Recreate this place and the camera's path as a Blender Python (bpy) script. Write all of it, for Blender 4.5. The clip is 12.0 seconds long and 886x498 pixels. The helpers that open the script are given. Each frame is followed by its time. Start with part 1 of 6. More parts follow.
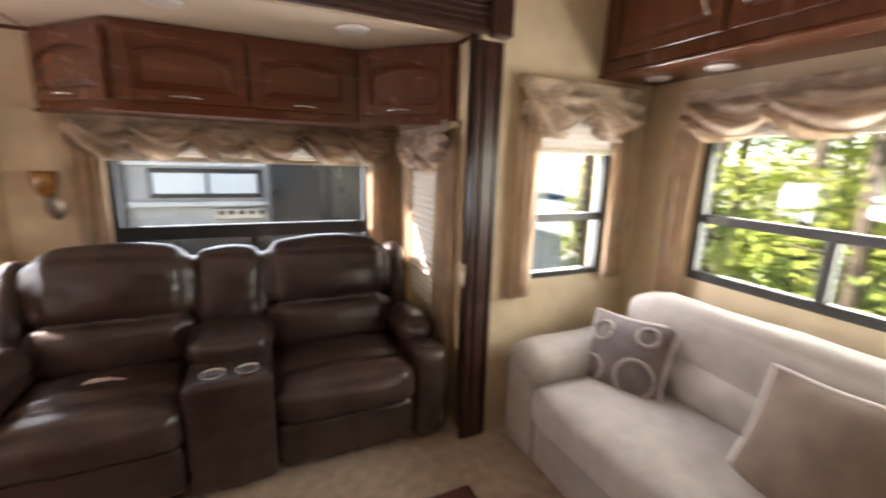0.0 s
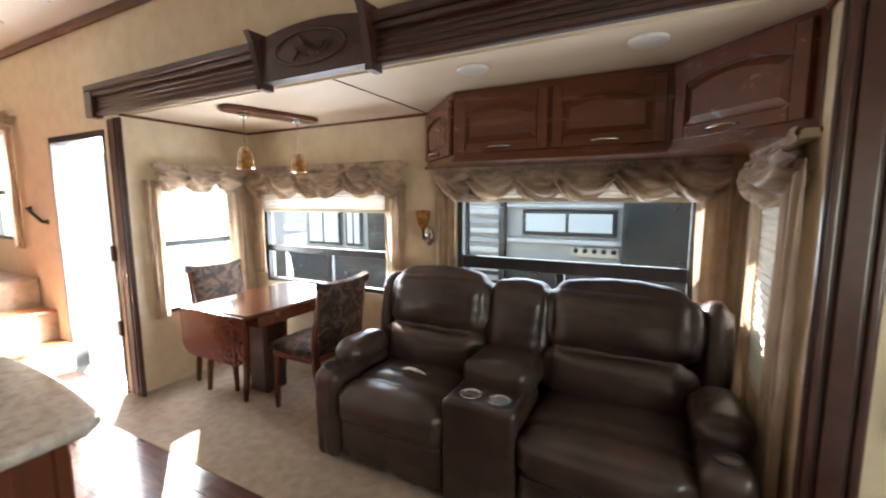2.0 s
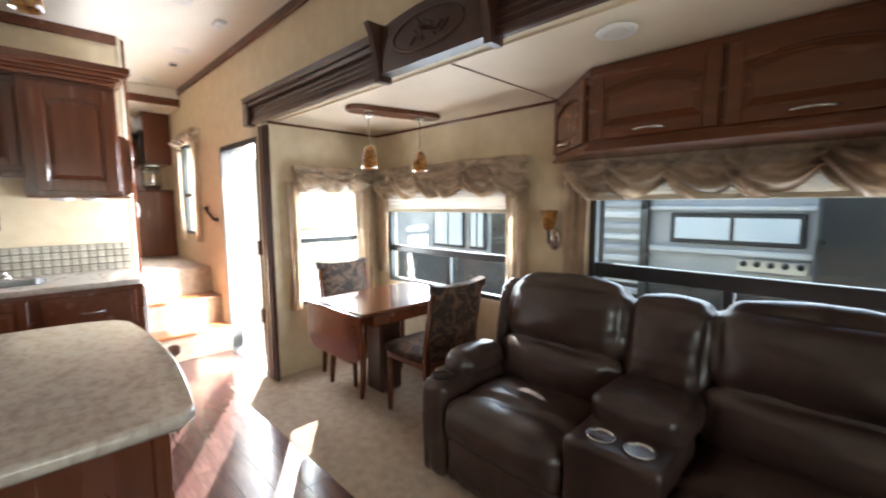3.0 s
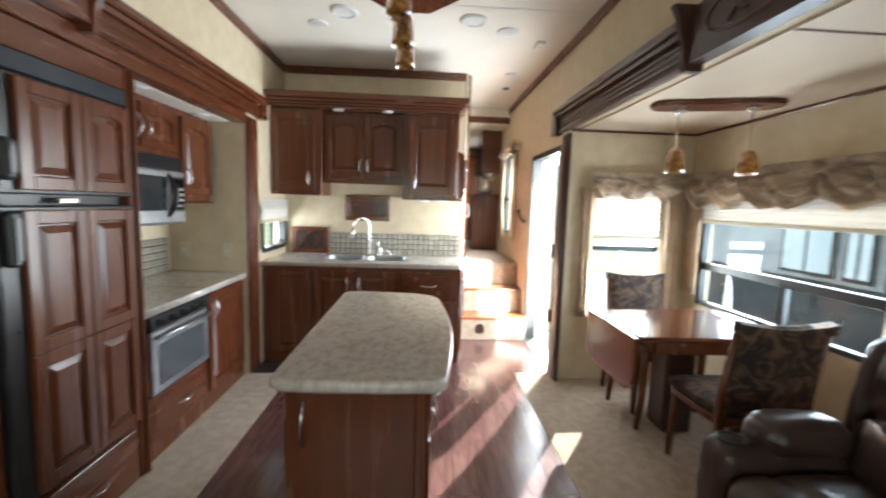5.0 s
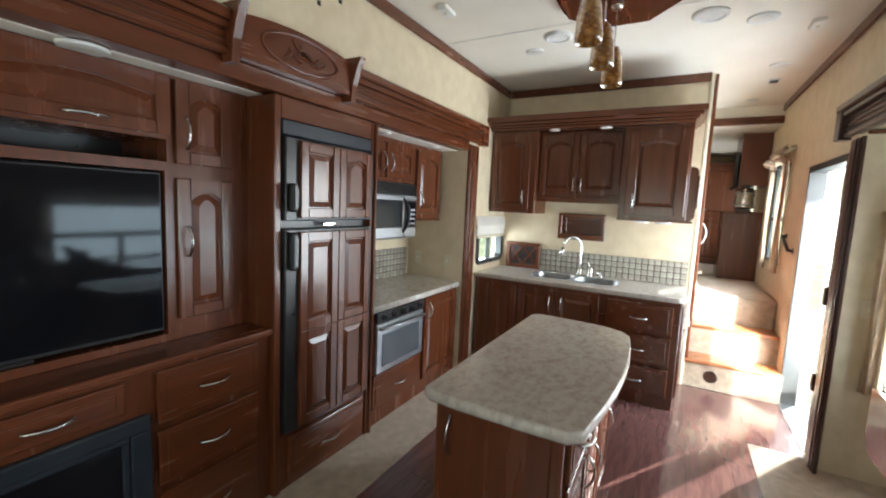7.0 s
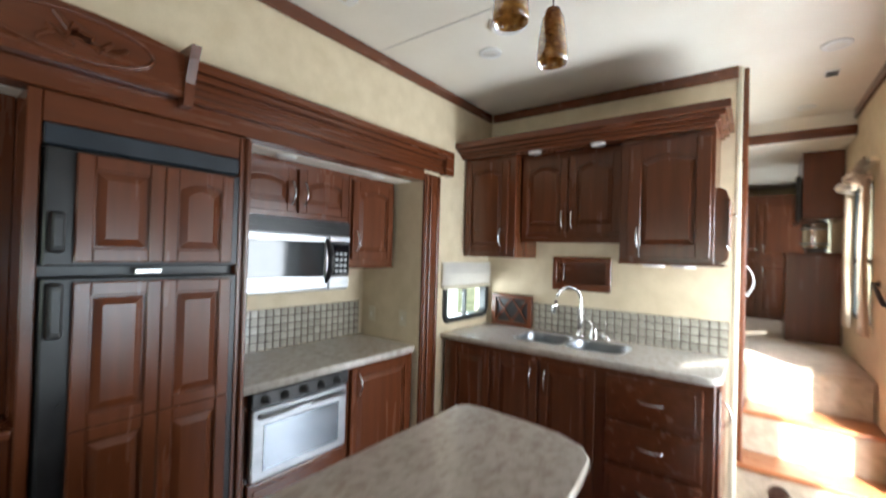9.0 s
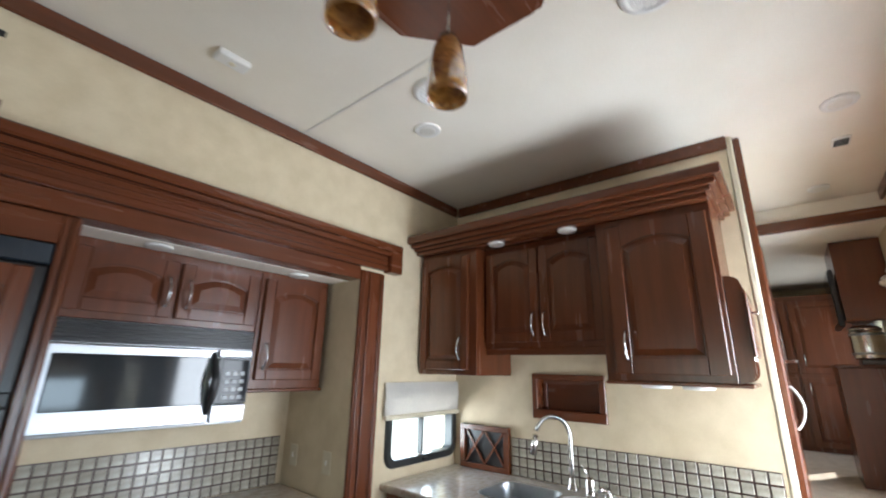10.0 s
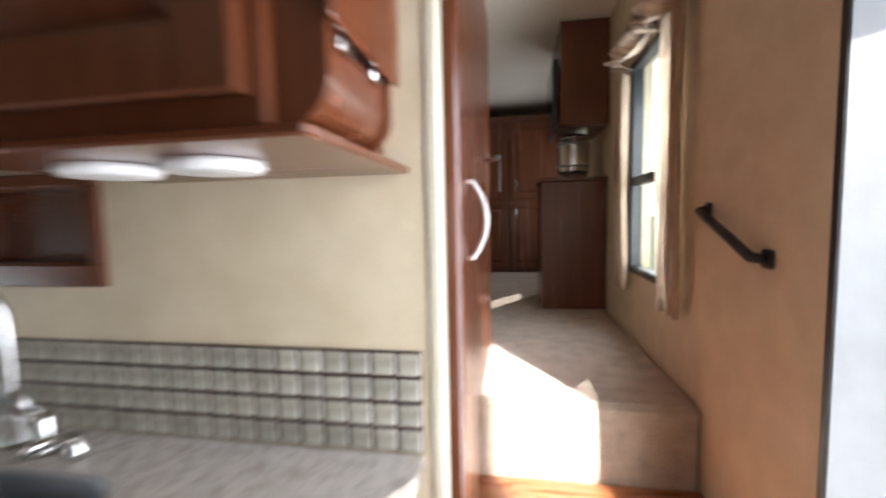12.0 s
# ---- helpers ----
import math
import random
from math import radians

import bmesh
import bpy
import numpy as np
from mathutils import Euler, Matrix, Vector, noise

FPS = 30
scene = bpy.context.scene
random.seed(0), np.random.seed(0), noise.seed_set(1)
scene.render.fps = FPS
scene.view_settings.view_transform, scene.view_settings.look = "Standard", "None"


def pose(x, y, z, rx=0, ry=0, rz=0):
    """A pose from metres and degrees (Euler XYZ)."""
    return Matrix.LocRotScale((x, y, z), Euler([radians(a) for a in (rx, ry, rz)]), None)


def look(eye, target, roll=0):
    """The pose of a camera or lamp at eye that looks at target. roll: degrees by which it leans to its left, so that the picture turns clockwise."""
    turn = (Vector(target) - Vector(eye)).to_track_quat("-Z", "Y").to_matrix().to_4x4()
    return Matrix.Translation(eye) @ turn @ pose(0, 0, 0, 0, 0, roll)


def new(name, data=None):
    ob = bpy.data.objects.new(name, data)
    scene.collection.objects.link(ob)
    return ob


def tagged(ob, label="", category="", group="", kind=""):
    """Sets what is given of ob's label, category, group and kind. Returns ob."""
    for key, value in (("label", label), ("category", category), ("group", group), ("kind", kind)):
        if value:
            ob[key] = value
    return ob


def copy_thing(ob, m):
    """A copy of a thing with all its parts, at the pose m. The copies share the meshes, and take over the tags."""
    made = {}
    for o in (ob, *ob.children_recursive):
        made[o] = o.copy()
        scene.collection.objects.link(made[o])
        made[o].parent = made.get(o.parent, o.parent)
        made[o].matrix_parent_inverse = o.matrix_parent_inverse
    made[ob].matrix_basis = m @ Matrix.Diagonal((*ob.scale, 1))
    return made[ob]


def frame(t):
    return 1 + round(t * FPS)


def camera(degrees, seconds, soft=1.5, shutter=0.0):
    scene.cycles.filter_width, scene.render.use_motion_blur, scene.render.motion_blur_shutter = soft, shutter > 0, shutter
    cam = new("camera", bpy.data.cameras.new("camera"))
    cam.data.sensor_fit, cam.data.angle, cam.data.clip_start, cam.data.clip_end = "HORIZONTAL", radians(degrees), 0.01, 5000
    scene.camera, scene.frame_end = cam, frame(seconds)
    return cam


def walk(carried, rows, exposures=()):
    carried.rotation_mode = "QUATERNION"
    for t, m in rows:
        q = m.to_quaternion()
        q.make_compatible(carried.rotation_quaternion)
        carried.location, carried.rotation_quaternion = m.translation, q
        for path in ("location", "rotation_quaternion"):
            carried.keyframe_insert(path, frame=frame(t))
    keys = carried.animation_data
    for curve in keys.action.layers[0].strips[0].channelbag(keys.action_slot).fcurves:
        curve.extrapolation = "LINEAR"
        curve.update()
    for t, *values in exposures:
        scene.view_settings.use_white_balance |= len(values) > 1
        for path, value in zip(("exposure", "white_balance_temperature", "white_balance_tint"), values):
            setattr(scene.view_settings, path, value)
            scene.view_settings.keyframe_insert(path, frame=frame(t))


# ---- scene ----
cam = camera(93.9, 12.0, soft=2.0, shutter=0.5)
METRES, EYE, TILT, LEAN, TURN = 5.0, 1.5, 0.0, 0.0, -24.5
ROWS = [
    (0.0, 0.0, 0.0, 0.0, 0.35, -12.02, -1.66),
    (0.5, 0.0148, 0.0271, -0.0024, 22.23, -11.34, -1.39),
    (1.0, 0.0437, 0.0518, -0.0026, 38.23, -9.67, -0.96),
    (1.5, 0.0707, 0.0705, -0.0028, 47.06, -7.92, -0.33),
    (2.0, 0.0781, 0.0807, -0.0051, 52.03, -6.93, 0.19),
    (2.5, 0.0705, 0.0924, -0.0101, 59.21, -6.63, 0.48),
    (3.0, 0.0367, 0.1149, -0.0145, 69.5, -6.11, 0.22),
    (5.0, 0.0288, 0.1524, -0.0116, 111.64, -6.04, -1.77),
    (5.5, 0.0215, 0.1635, -0.0031, 124.5, -7.89, -1.9),
    (6.0, 0.011, 0.1895, 0.0077, 133.91, -8.39, -2.67),
    (6.5, 0.0079, 0.2012, 0.0119, 140.91, -7.84, -3.03),
    (8.5, -0.1325, 0.171, 0.0014, 147.61, -3.41, -1.57),
    (9.0, -0.2143, 0.1542, 0.0034, 151.42, 0.6, -1.67),
    (9.5, -0.2846, 0.1228, 0.0074, 152.96, 16.34, -1.8),
    (10.0, -0.3489, 0.0922, 0.0075, 153.78, 16.09, -1.14),
    (10.5, -0.4252, 0.0548, -0.0024, 151.76, 5.44, -0.37),
    (11.0, -0.4913, 0.0017, -0.0188, 147.25, -1.51, 0.47),
    (11.5, -0.5666, -0.0231, -0.0222, 136.65, -4.31, 1.11),
    (12.0, -0.6599, -0.0344, -0.0195, 124.15, -4.61, 1.23),
]
walk(cam, [(t, pose(0, 0, EYE, TILT, LEAN, TURN) @ pose(METRES * x, METRES * y, METRES * z, 90 + pitch, roll, yaw)) for t, x, y, z, yaw, pitch, roll in ROWS],
     exposures=((0.0, 2.4, 6900, 24), (0.8, 2.4, 6600, 20), (2.0, 2.3, 6350, 14), (3.2, 2.05, 6150, 11), (5.0, 1.85, 5950, 6), (6.5, 1.75, 5950, 5), (9.0, 1.65, 5950, 6), (10.2, 1.4, 5850, 8), (11.0, 1.2, 5850, 9), (12.0, 0.75, 5950, 13)))

# ---- light ----
world = bpy.data.worlds.new("sky")
scene.world = world
world.use_nodes = True
wn = world.node_tree
sky = wn.nodes.new("ShaderNodeTexSky")
sky.sky_type = 'NISHITA'
sky.sun_disc = False
SUN_EL, SUN_DIR = radians(31), Vector((-0.848, 0.53, 0)).normalized()
sky.sun_elevation = SUN_EL
sky.sun_rotation = math.atan2(SUN_DIR.x, SUN_DIR.y)
wn.nodes["Background"].inputs[1].default_value = 0.15
wn.links.new(sky.outputs[0], wn.nodes["Background"].inputs[0])
sun = new("sun", bpy.data.lights.new("sun", 'SUN'))
sun.data.energy, sun.data.angle, sun.data.color = 5.0, radians(0.6), (1.0, 0.94, 0.84)
sd = Vector((SUN_DIR.x * math.cos(SUN_EL), SUN_DIR.y * math.cos(SUN_EL), math.sin(SUN_EL)))
sun.matrix_world = look(sd * 30, (0, 0, 0))


def window_light(name, at, way, w, h, power, color=(0.96, 0.98, 1.0)):
    """Skylight through one opening."""
    lamp = new(name, bpy.data.lights.new(name, 'AREA'))
    lamp.data.shape, lamp.data.size, lamp.data.size_y = 'RECTANGLE', w, h
    lamp.data.energy, lamp.data.color = power, color
    lamp.matrix_world = look(at, Vector(at) + Vector(way))
    return lamp


window_light("skylight_slide_window", (-2.0, 3.02, 1.05), (0, -1, -0.05), 1.2, 0.6, 11)
window_light("skylight_recliner_window", (0.0, 3.02, 1.2), (0, -1, -0.05), 1.3, 0.6, 3.5)
window_light("skylight_end_window", (-3.06, 2.36, 1.0), (1, 0, 0), 0.5, 0.9, 13)
window_light("skylight_entry", (-3.46, 2.0, 1.1), (0, -1, 0), 0.75, 1.8, 30)
window_light("skylight_rear", (2.26, 0.5, 1.25), (-1, 0, 0), 1.7, 0.65, 9.5, (0.98, 1.0, 0.9))
window_light("skylight_side", (1.57, 1.95, 1.2), (0, -1, 0), 0.55, 0.65, 4.5)
window_light("skylight_hall", (-4.95, 1.95, 1.55), (0, -1, 0), 0.4, 0.9, 9)
# lamp for the added, unseen bedroom window
window_light("skylight_bedroom", (-6.95, 1.95, 1.75), (0, -1, -0.1), 0.7, 0.7, 4)
window_light("skylight_sink", (-3.55, -0.92, 1.06), (0, 1, 0), 0.5, 0.25, 2.5)

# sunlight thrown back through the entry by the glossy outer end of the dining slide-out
# a narrow area lamp is added to stand in for this reflected beam
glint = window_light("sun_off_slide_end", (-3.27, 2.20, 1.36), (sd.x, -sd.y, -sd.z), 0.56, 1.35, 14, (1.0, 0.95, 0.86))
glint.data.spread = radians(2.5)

# ---- materials ----


def material(name):
    m = bpy.data.materials.new(name)
    m.use_nodes = True
    return m, m.node_tree.nodes, m.node_tree.links, m.node_tree.nodes["Principled BSDF"]


def rgb(c):
    return (*c, 1)


def mottled(name, c1, c2, scale=8.0, rough=0.6, stretch=(1, 1, 1), metal=0.0, bump=0.1, fine=200.0, coat=0.0,
            detail=6.0, lo=0.35, hi=0.65, distance=0.002, spread=0.0, sheen=0.0, per_object=0.0, rough_var=0.1, through_light=0.0, vary=0.15):
    """Two colours blended by noise at one scale, fine grain and relief at another."""
    m, n, l, b = material(name)
    tc = n.new("ShaderNodeTexCoord")
    mp = n.new("ShaderNodeMapping")
    mp.inputs["Scale"].default_value = stretch
    l.new(tc.outputs["Object"], mp.inputs[0])
    big = n.new("ShaderNodeTexNoise")
    big.inputs["Scale"].default_value, big.inputs["Detail"].default_value = scale, detail
    big.inputs["Distortion"].default_value = spread
    l.new(mp.outputs[0], big.inputs[0])
    ramp = n.new("ShaderNodeValToRGB")
    ramp.color_ramp.elements[0].position, ramp.color_ramp.elements[1].position = lo, hi
    ramp.color_ramp.elements[0].color, ramp.color_ramp.elements[1].color = rgb(c1), rgb(c2)
    l.new(big.outputs[0], ramp.inputs[0])
    small = n.new("ShaderNodeTexNoise")
    small.inputs["Scale"].default_value, small.inputs["Detail"].default_value = fine, 3
    l.new(mp.outputs[0], small.inputs[0])
    out = ramp.outputs[0]
    hsv = n.new("ShaderNodeHueSaturation")
    mr = n.new("ShaderNodeMapRange")
    mr.inputs[3].default_value, mr.inputs[4].default_value = 1 - vary, 1 + vary
    l.new(small.outputs[0], mr.inputs[0])
    if per_object:
        oi = n.new("ShaderNodeObjectInfo")
        ad = n.new("ShaderNodeMath")
        ad.operation = 'MULTIPLY_ADD'
        ad.inputs[1].default_value, ad.inputs[2].default_value = per_object, -per_object / 2
        l.new(oi.outputs["Random"], ad.inputs[0])
        sm = n.new("ShaderNodeMath")
        l.new(ad.outputs[0], sm.inputs[0])
        l.new(mr.outputs[0], sm.inputs[1])
        l.new(sm.outputs[0], hsv.inputs["Value"])
    else:
        l.new(mr.outputs[0], hsv.inputs["Value"])
    l.new(out, hsv.inputs["Color"])
    l.new(hsv.outputs[0], b.inputs["Base Color"])
    rr = n.new("ShaderNodeMapRange")
    rr.inputs[3].default_value, rr.inputs[4].default_value = max(0.02, rough - rough_var), min(1, rough + rough_var)
    l.new(big.outputs[0], rr.inputs[0])
    l.new(rr.outputs[0], b.inputs["Roughness"])
    b.inputs["Metallic"].default_value = metal
    b.inputs["Coat Weight"].default_value = coat
    b.inputs["Coat Roughness"].default_value = 0.18
    b.inputs["Sheen Weight"].default_value = sheen
    if through_light:
        tl = n.new("ShaderNodeBsdfTranslucent")
        l.new(hsv.outputs[0], tl.inputs[0])
        mx = n.new("ShaderNodeMixShader")
        mx.inputs[0].default_value = through_light
        l.new(b.outputs[0], mx.inputs[1])
        l.new(tl.outputs[0], mx.inputs[2])
        l.new(mx.outputs[0], n["Material Output"].inputs[0])
    if bump:
        bp = n.new("ShaderNodeBump")
        bp.inputs["Strength"].default_value, bp.inputs["Distance"].default_value = bump, distance
        l.new(small.outputs[0], bp.inputs["Height"])
        l.new(bp.outputs[0], b.inputs["Normal"])
    return m


def glass_material(name, tint=(0.9, 0.95, 0.95), gloss=0.08):
    m, n, l, b = material(name)
    tr = n.new("ShaderNodeBsdfTransparent")
    tr.inputs[0].default_value = rgb(tint)
    gl = n.new("ShaderNodeBsdfGlossy")
    gl.inputs["Roughness"].default_value = 0.02
    mix = n.new("ShaderNodeMixShader")
    mix.inputs[0].default_value = gloss
    l.new(tr.outputs[0], mix.inputs[1])
    l.new(gl.outputs[0], mix.inputs[2])
    l.new(mix.outputs[0], n["Material Output"].inputs[0])
    return m


CHERRY = mottled("cherry_wood_upright", (0.094, 0.0262, 0.0094), (0.130, 0.0375, 0.0138), 5, 0.27, (4, 4, 0.35), bump=0.02, fine=90, coat=0.25, spread=0.15, distance=0.0005, vary=0.05, rough_var=0.015, lo=0.3, hi=0.7)
CHERRY_H = mottled("cherry_wood_level", (0.094, 0.0262, 0.0094), (0.130, 0.0375, 0.0138), 5, 0.27, (0.35, 4, 4), bump=0.02, fine=90, coat=0.25, spread=0.15, distance=0.0005, vary=0.05, rough_var=0.015, lo=0.3, hi=0.7)
CHERRY_Y = mottled("cherry_wood_across", (0.094, 0.0262, 0.0094), (0.130, 0.0375, 0.0138), 5, 0.27, (4, 0.35, 4), bump=0.02, fine=90, coat=0.25, spread=0.15, distance=0.0005, vary=0.05, rough_var=0.015, lo=0.3, hi=0.7)
TABLE_WOOD = mottled("polished_cherry_table", (0.095, 0.028, 0.0125), (0.125, 0.038, 0.017), 5, 0.14, (5, 0.4, 5), bump=0.01, fine=50, coat=0.8, spread=0.3, distance=0.0005, vary=0.08, rough_var=0.03)
DARK_AND_SHADED_WOOD = mottled("dark_and_shaded_cherry_trim", (0.034, 0.0125, 0.008), (0.052, 0.019, 0.012), 6, 0.34, (3, 3, 3), bump=0.02, fine=60, coat=0.3, spread=0.4, vary=0.08, rough_var=0.03)
WALLPAPER = mottled("mottled_beige_wallpaper", (0.595, 0.495, 0.33), (0.665, 0.565, 0.395), 9, 0.7, bump=0.06, fine=140, detail=8, vary=0.06)
CEILING = mottled("cream_ceiling_panel", (0.80, 0.745, 0.645), (0.84, 0.79, 0.695), 3, 0.6, bump=0.03, fine=120, vary=0.04)
SLIDE_CEILING = mottled("tan_slide_ceiling_panel", (0.68, 0.57, 0.43), (0.74, 0.63, 0.48), 3, 0.55, bump=0.03, fine=120, vary=0.04)
CARPET = mottled("beige_cut_pile_carpet", (0.41, 0.32, 0.225), (0.55, 0.445, 0.33), 16, 0.95, bump=1.0, fine=190, distance=0.01, sheen=0.3, vary=0.22)
VINYL = mottled("red_brown_plank_vinyl", (0.095, 0.042, 0.038), (0.145, 0.068, 0.060), 5, 0.2, (1.0, 7, 1), bump=0.02, fine=60, per_object=0.15, spread=0.8, rough_var=0.05, coat=0.5)
GROUT = mottled("dark_joint", (0.02, 0.012, 0.01), (0.03, 0.02, 0.016), 20, 0.8)
STONE = mottled("grey_beige_stone_laminate", (0.42, 0.365, 0.31), (0.565, 0.525, 0.475), 24, 0.19, (1.0, 1.5, 1), bump=0.01, fine=260, coat=0.5, spread=0.35, detail=8, lo=0.3, hi=0.58, rough_var=0.04)
LEATHER = mottled("dark_brown_leather", (0.032, 0.0195, 0.0165), (0.062, 0.038, 0.031), 6, 0.33, coat=0.12, bump=0.3, fine=130, distance=0.002, rough_var=0.08)
SOFA_CLOTH = mottled("pale_grey_beige_upholstery", (0.36, 0.335, 0.30), (0.43, 0.405, 0.365), 10, 0.85, bump=0.35, fine=420, distance=0.002, sheen=0.2)
TAN_CLOTH = mottled("tan_pillow_cloth", (0.145, 0.108, 0.078), (0.20, 0.15, 0.108), 9, 0.8, bump=0.3, fine=420)
GREY_CLOTH = mottled("taupe_pillow_cloth", (0.13, 0.11, 0.105), (0.19, 0.16, 0.15), 12, 0.8, bump=0.3, fine=420)
RING_CLOTH = mottled("pale_ring_weave", (0.36, 0.32, 0.29), (0.42, 0.38, 0.34), 20, 0.8, bump=0.3, fine=420)
PIPING = mottled("off_white_piping", (0.6, 0.57, 0.53), (0.7, 0.67, 0.62), 30, 0.8, bump=0.2)
SATIN = mottled("tan_satin_curtain", (0.64, 0.52, 0.385), (0.76, 0.64, 0.495), 10, 0.38, bump=0.15, fine=220, sheen=0.4, through_light=0.5)
VALANCE = mottled("taupe_gold_satin_valance", (0.50, 0.385, 0.275), (0.92, 0.79, 0.63), 6, 0.27, (1, 1, 1.8), bump=0.15, fine=180, sheen=0.5, spread=1.2, through_light=0.3)
BLIND = mottled("white_pleated_shade", (0.74, 0.71, 0.66), (0.8, 0.77, 0.71), 6, 0.7, bump=0.1, fine=150, through_light=0.4)
STEEL = mottled("brushed_steel", (0.43, 0.45, 0.47), (0.52, 0.54, 0.56), 6, 0.36, (1, 1, 3), metal=1.0, bump=0, rough_var=0.05)
SATIN_NICKEL = mottled("satin_nickel", (0.62, 0.6, 0.57), (0.7, 0.68, 0.65), 20, 0.22, metal=1.0, bump=0)
SINK_STEEL = mottled("satin_sink_steel", (0.70, 0.72, 0.74), (0.78, 0.80, 0.82), 6, 0.34, metal=1.0, bump=0, rough_var=0.05)
BLACK = mottled("black_plastic", (0.012, 0.012, 0.013), (0.02, 0.02, 0.021), 12, 0.32, bump=0.03)
BLACK_GLASS = mottled("black_glass", (0.006, 0.006, 0.008), (0.009, 0.009, 0.011), 3, 0.06, bump=0, rough_var=0.02)
BLACK_GLASS.node_tree.nodes["Principled BSDF"].inputs["Specular IOR Level"].default_value = 0.22
OVEN_GLASS = mottled("smoked_oven_glass", (0.022, 0.025, 0.028), (0.034, 0.038, 0.042), 3, 0.07, bump=0, rough_var=0.03)
OVEN_STEEL = mottled("brushed_blue_grey_oven_panel", (0.30, 0.335, 0.38), (0.37, 0.405, 0.45), 4, 0.24, (1, 1, 3), metal=0.8, bump=0, rough_var=0.04)
BLUE_BLACK = mottled("blue_black_enamel", (0.014, 0.02, 0.028), (0.024, 0.032, 0.042), 6, 0.35, bump=0.05)
ALU = mottled("dark_window_frame", (0.02, 0.022, 0.022), (0.03, 0.032, 0.032), 12, 0.35, bump=0.03)
WHITE = mottled("white_plastic", (0.74, 0.73, 0.7), (0.8, 0.79, 0.76), 10, 0.4, bump=0.02)
IVORY = mottled("ivory_plastic", (0.62, 0.56, 0.42), (0.67, 0.61, 0.47), 10, 0.4, bump=0.02)
TILE = mottled("grey_beige_glazed_tile", (0.30, 0.275, 0.22), (0.44, 0.41, 0.34), 18, 0.2, bump=0.08, fine=60, per_object=0.28)
AMBER = mottled("amber_art_glass", (0.26, 0.095, 0.018), (0.70, 0.37, 0.085), 14, 0.15, (1, 1, 1.6), bump=0.05, spread=2.5, lo=0.35, hi=0.7)
AMBER.node_tree.nodes["Principled BSDF"].inputs["Transmission Weight"].default_value = 0.5
FROST = mottled("frosted_inner_glass", (0.7, 0.62, 0.5), (0.8, 0.72, 0.6), 12, 0.5, bump=0)
TAPESTRY = mottled("floral_tapestry", (0.028, 0.016, 0.011), (0.13, 0.075, 0.045), 11, 0.8, bump=0.3, fine=300, spread=1.8, lo=0.44, hi=0.62)
TREAD = mottled("orange_oak_tread", (0.25, 0.085, 0.03), (0.36, 0.14, 0.055), 8, 0.3, (9, 0.8, 3), bump=0.08, fine=60, coat=0.3, spread=0.6)
GLASS = glass_material("window_glass", (0.93, 0.97, 0.96), 0.06)
TINTED = glass_material("tinted_window_glass", (0.82, 0.89, 0.92), 0.05)
MIRROR = mottled("vanity_mirror", (0.8, 0.8, 0.8), (0.82, 0.82, 0.82), 3, 0.03, metal=1.0, bump=0, rough_var=0.01)
GRASS = mottled("dry_grass_ground", (0.13, 0.14, 0.05), (0.26, 0.24, 0.12), 0.8, 0.95, bump=0.8, fine=30, distance=0.03)
GRAVEL = mottled("pale_gravel", (0.36, 0.34, 0.31), (0.5, 0.48, 0.45), 9, 0.95, bump=0.8, fine=60, distance=0.02)
BARK = mottled("grey_brown_bark", (0.07, 0.05, 0.035), (0.14, 0.11, 0.08), 6, 0.95, (3, 3, 0.5), bump=0.8, fine=30, distance=0.02)
LEAF = mottled("bright_green_leaf", (0.20, 0.29, 0.045), (0.44, 0.46, 0.10), 1.2, 0.5, bump=0, through_light=0.45)
SIDING = mottled("white_lap_siding", (0.55, 0.56, 0.55), (0.62, 0.63, 0.62), 3, 0.6, bump=0.05)
BLUE_TARP = mottled("blue_tarpaulin", (0.03, 0.16, 0.42), (0.05, 0.22, 0.52), 5, 0.45, bump=0.2, fine=40)
SILVER = mottled("silver_fibreglass", (0.36, 0.38, 0.4), (0.44, 0.46, 0.48), 3, 0.35, bump=0.02)
CHARCOAL = mottled("charcoal_fibreglass", (0.009, 0.012, 0.016), (0.014, 0.018, 0.024), 3, 0.3, bump=0.02)
# the sky's reflection is put into the pane colour as pale blue-white
SKY_PAINTED_PANE = mottled("pane_painted_with_sky_reflection", (0.66, 0.74, 0.8), (0.78, 0.85, 0.9), 1.5, 0.2, bump=0)
GREYWHITE = mottled("white_fibreglass", (0.6, 0.62, 0.62), (0.68, 0.7, 0.7), 3, 0.35, bump=0.02)

# ---- building helpers ----
ORIGIN = {}


def thing(name, at, label="", category="", group="", kind=""):
    """An Empty at a thing's base; its parts are given in world metres."""
    ob = new(name)
    ob.empty_display_size = 0.05
    ob.location = at
    ORIGIN[ob.name] = Vector(at)
    return tagged(ob, label, category, group, kind)


def part(name, bm, mat, parent=None, label="", smooth=False):
    """Links a bmesh, given in world metres, as one mesh object under a thing or a part."""
    o = ORIGIN[parent.name] if parent else Vector()
    if o.length:
        bmesh.ops.translate(bm, verts=bm.verts, vec=-o)
    me = bpy.data.meshes.new(name)
    if smooth:
        for f in bm.faces:
            f.smooth = True
    bm.to_mesh(me)
    bm.free()
    mats = mat if isinstance(mat, (list, tuple)) else [mat]
    for one in mats:
        me.materials.append(one)
    ob = new(name, me)
    if parent:
        ob.parent = parent
    ORIGIN[ob.name] = o
    if label:
        tagged(ob, label)
    return ob


def structure(name, bm, mat, label="", category="", smooth=False):
    return tagged(part(name, bm, mat, None, label, smooth), label, category, kind="structure")


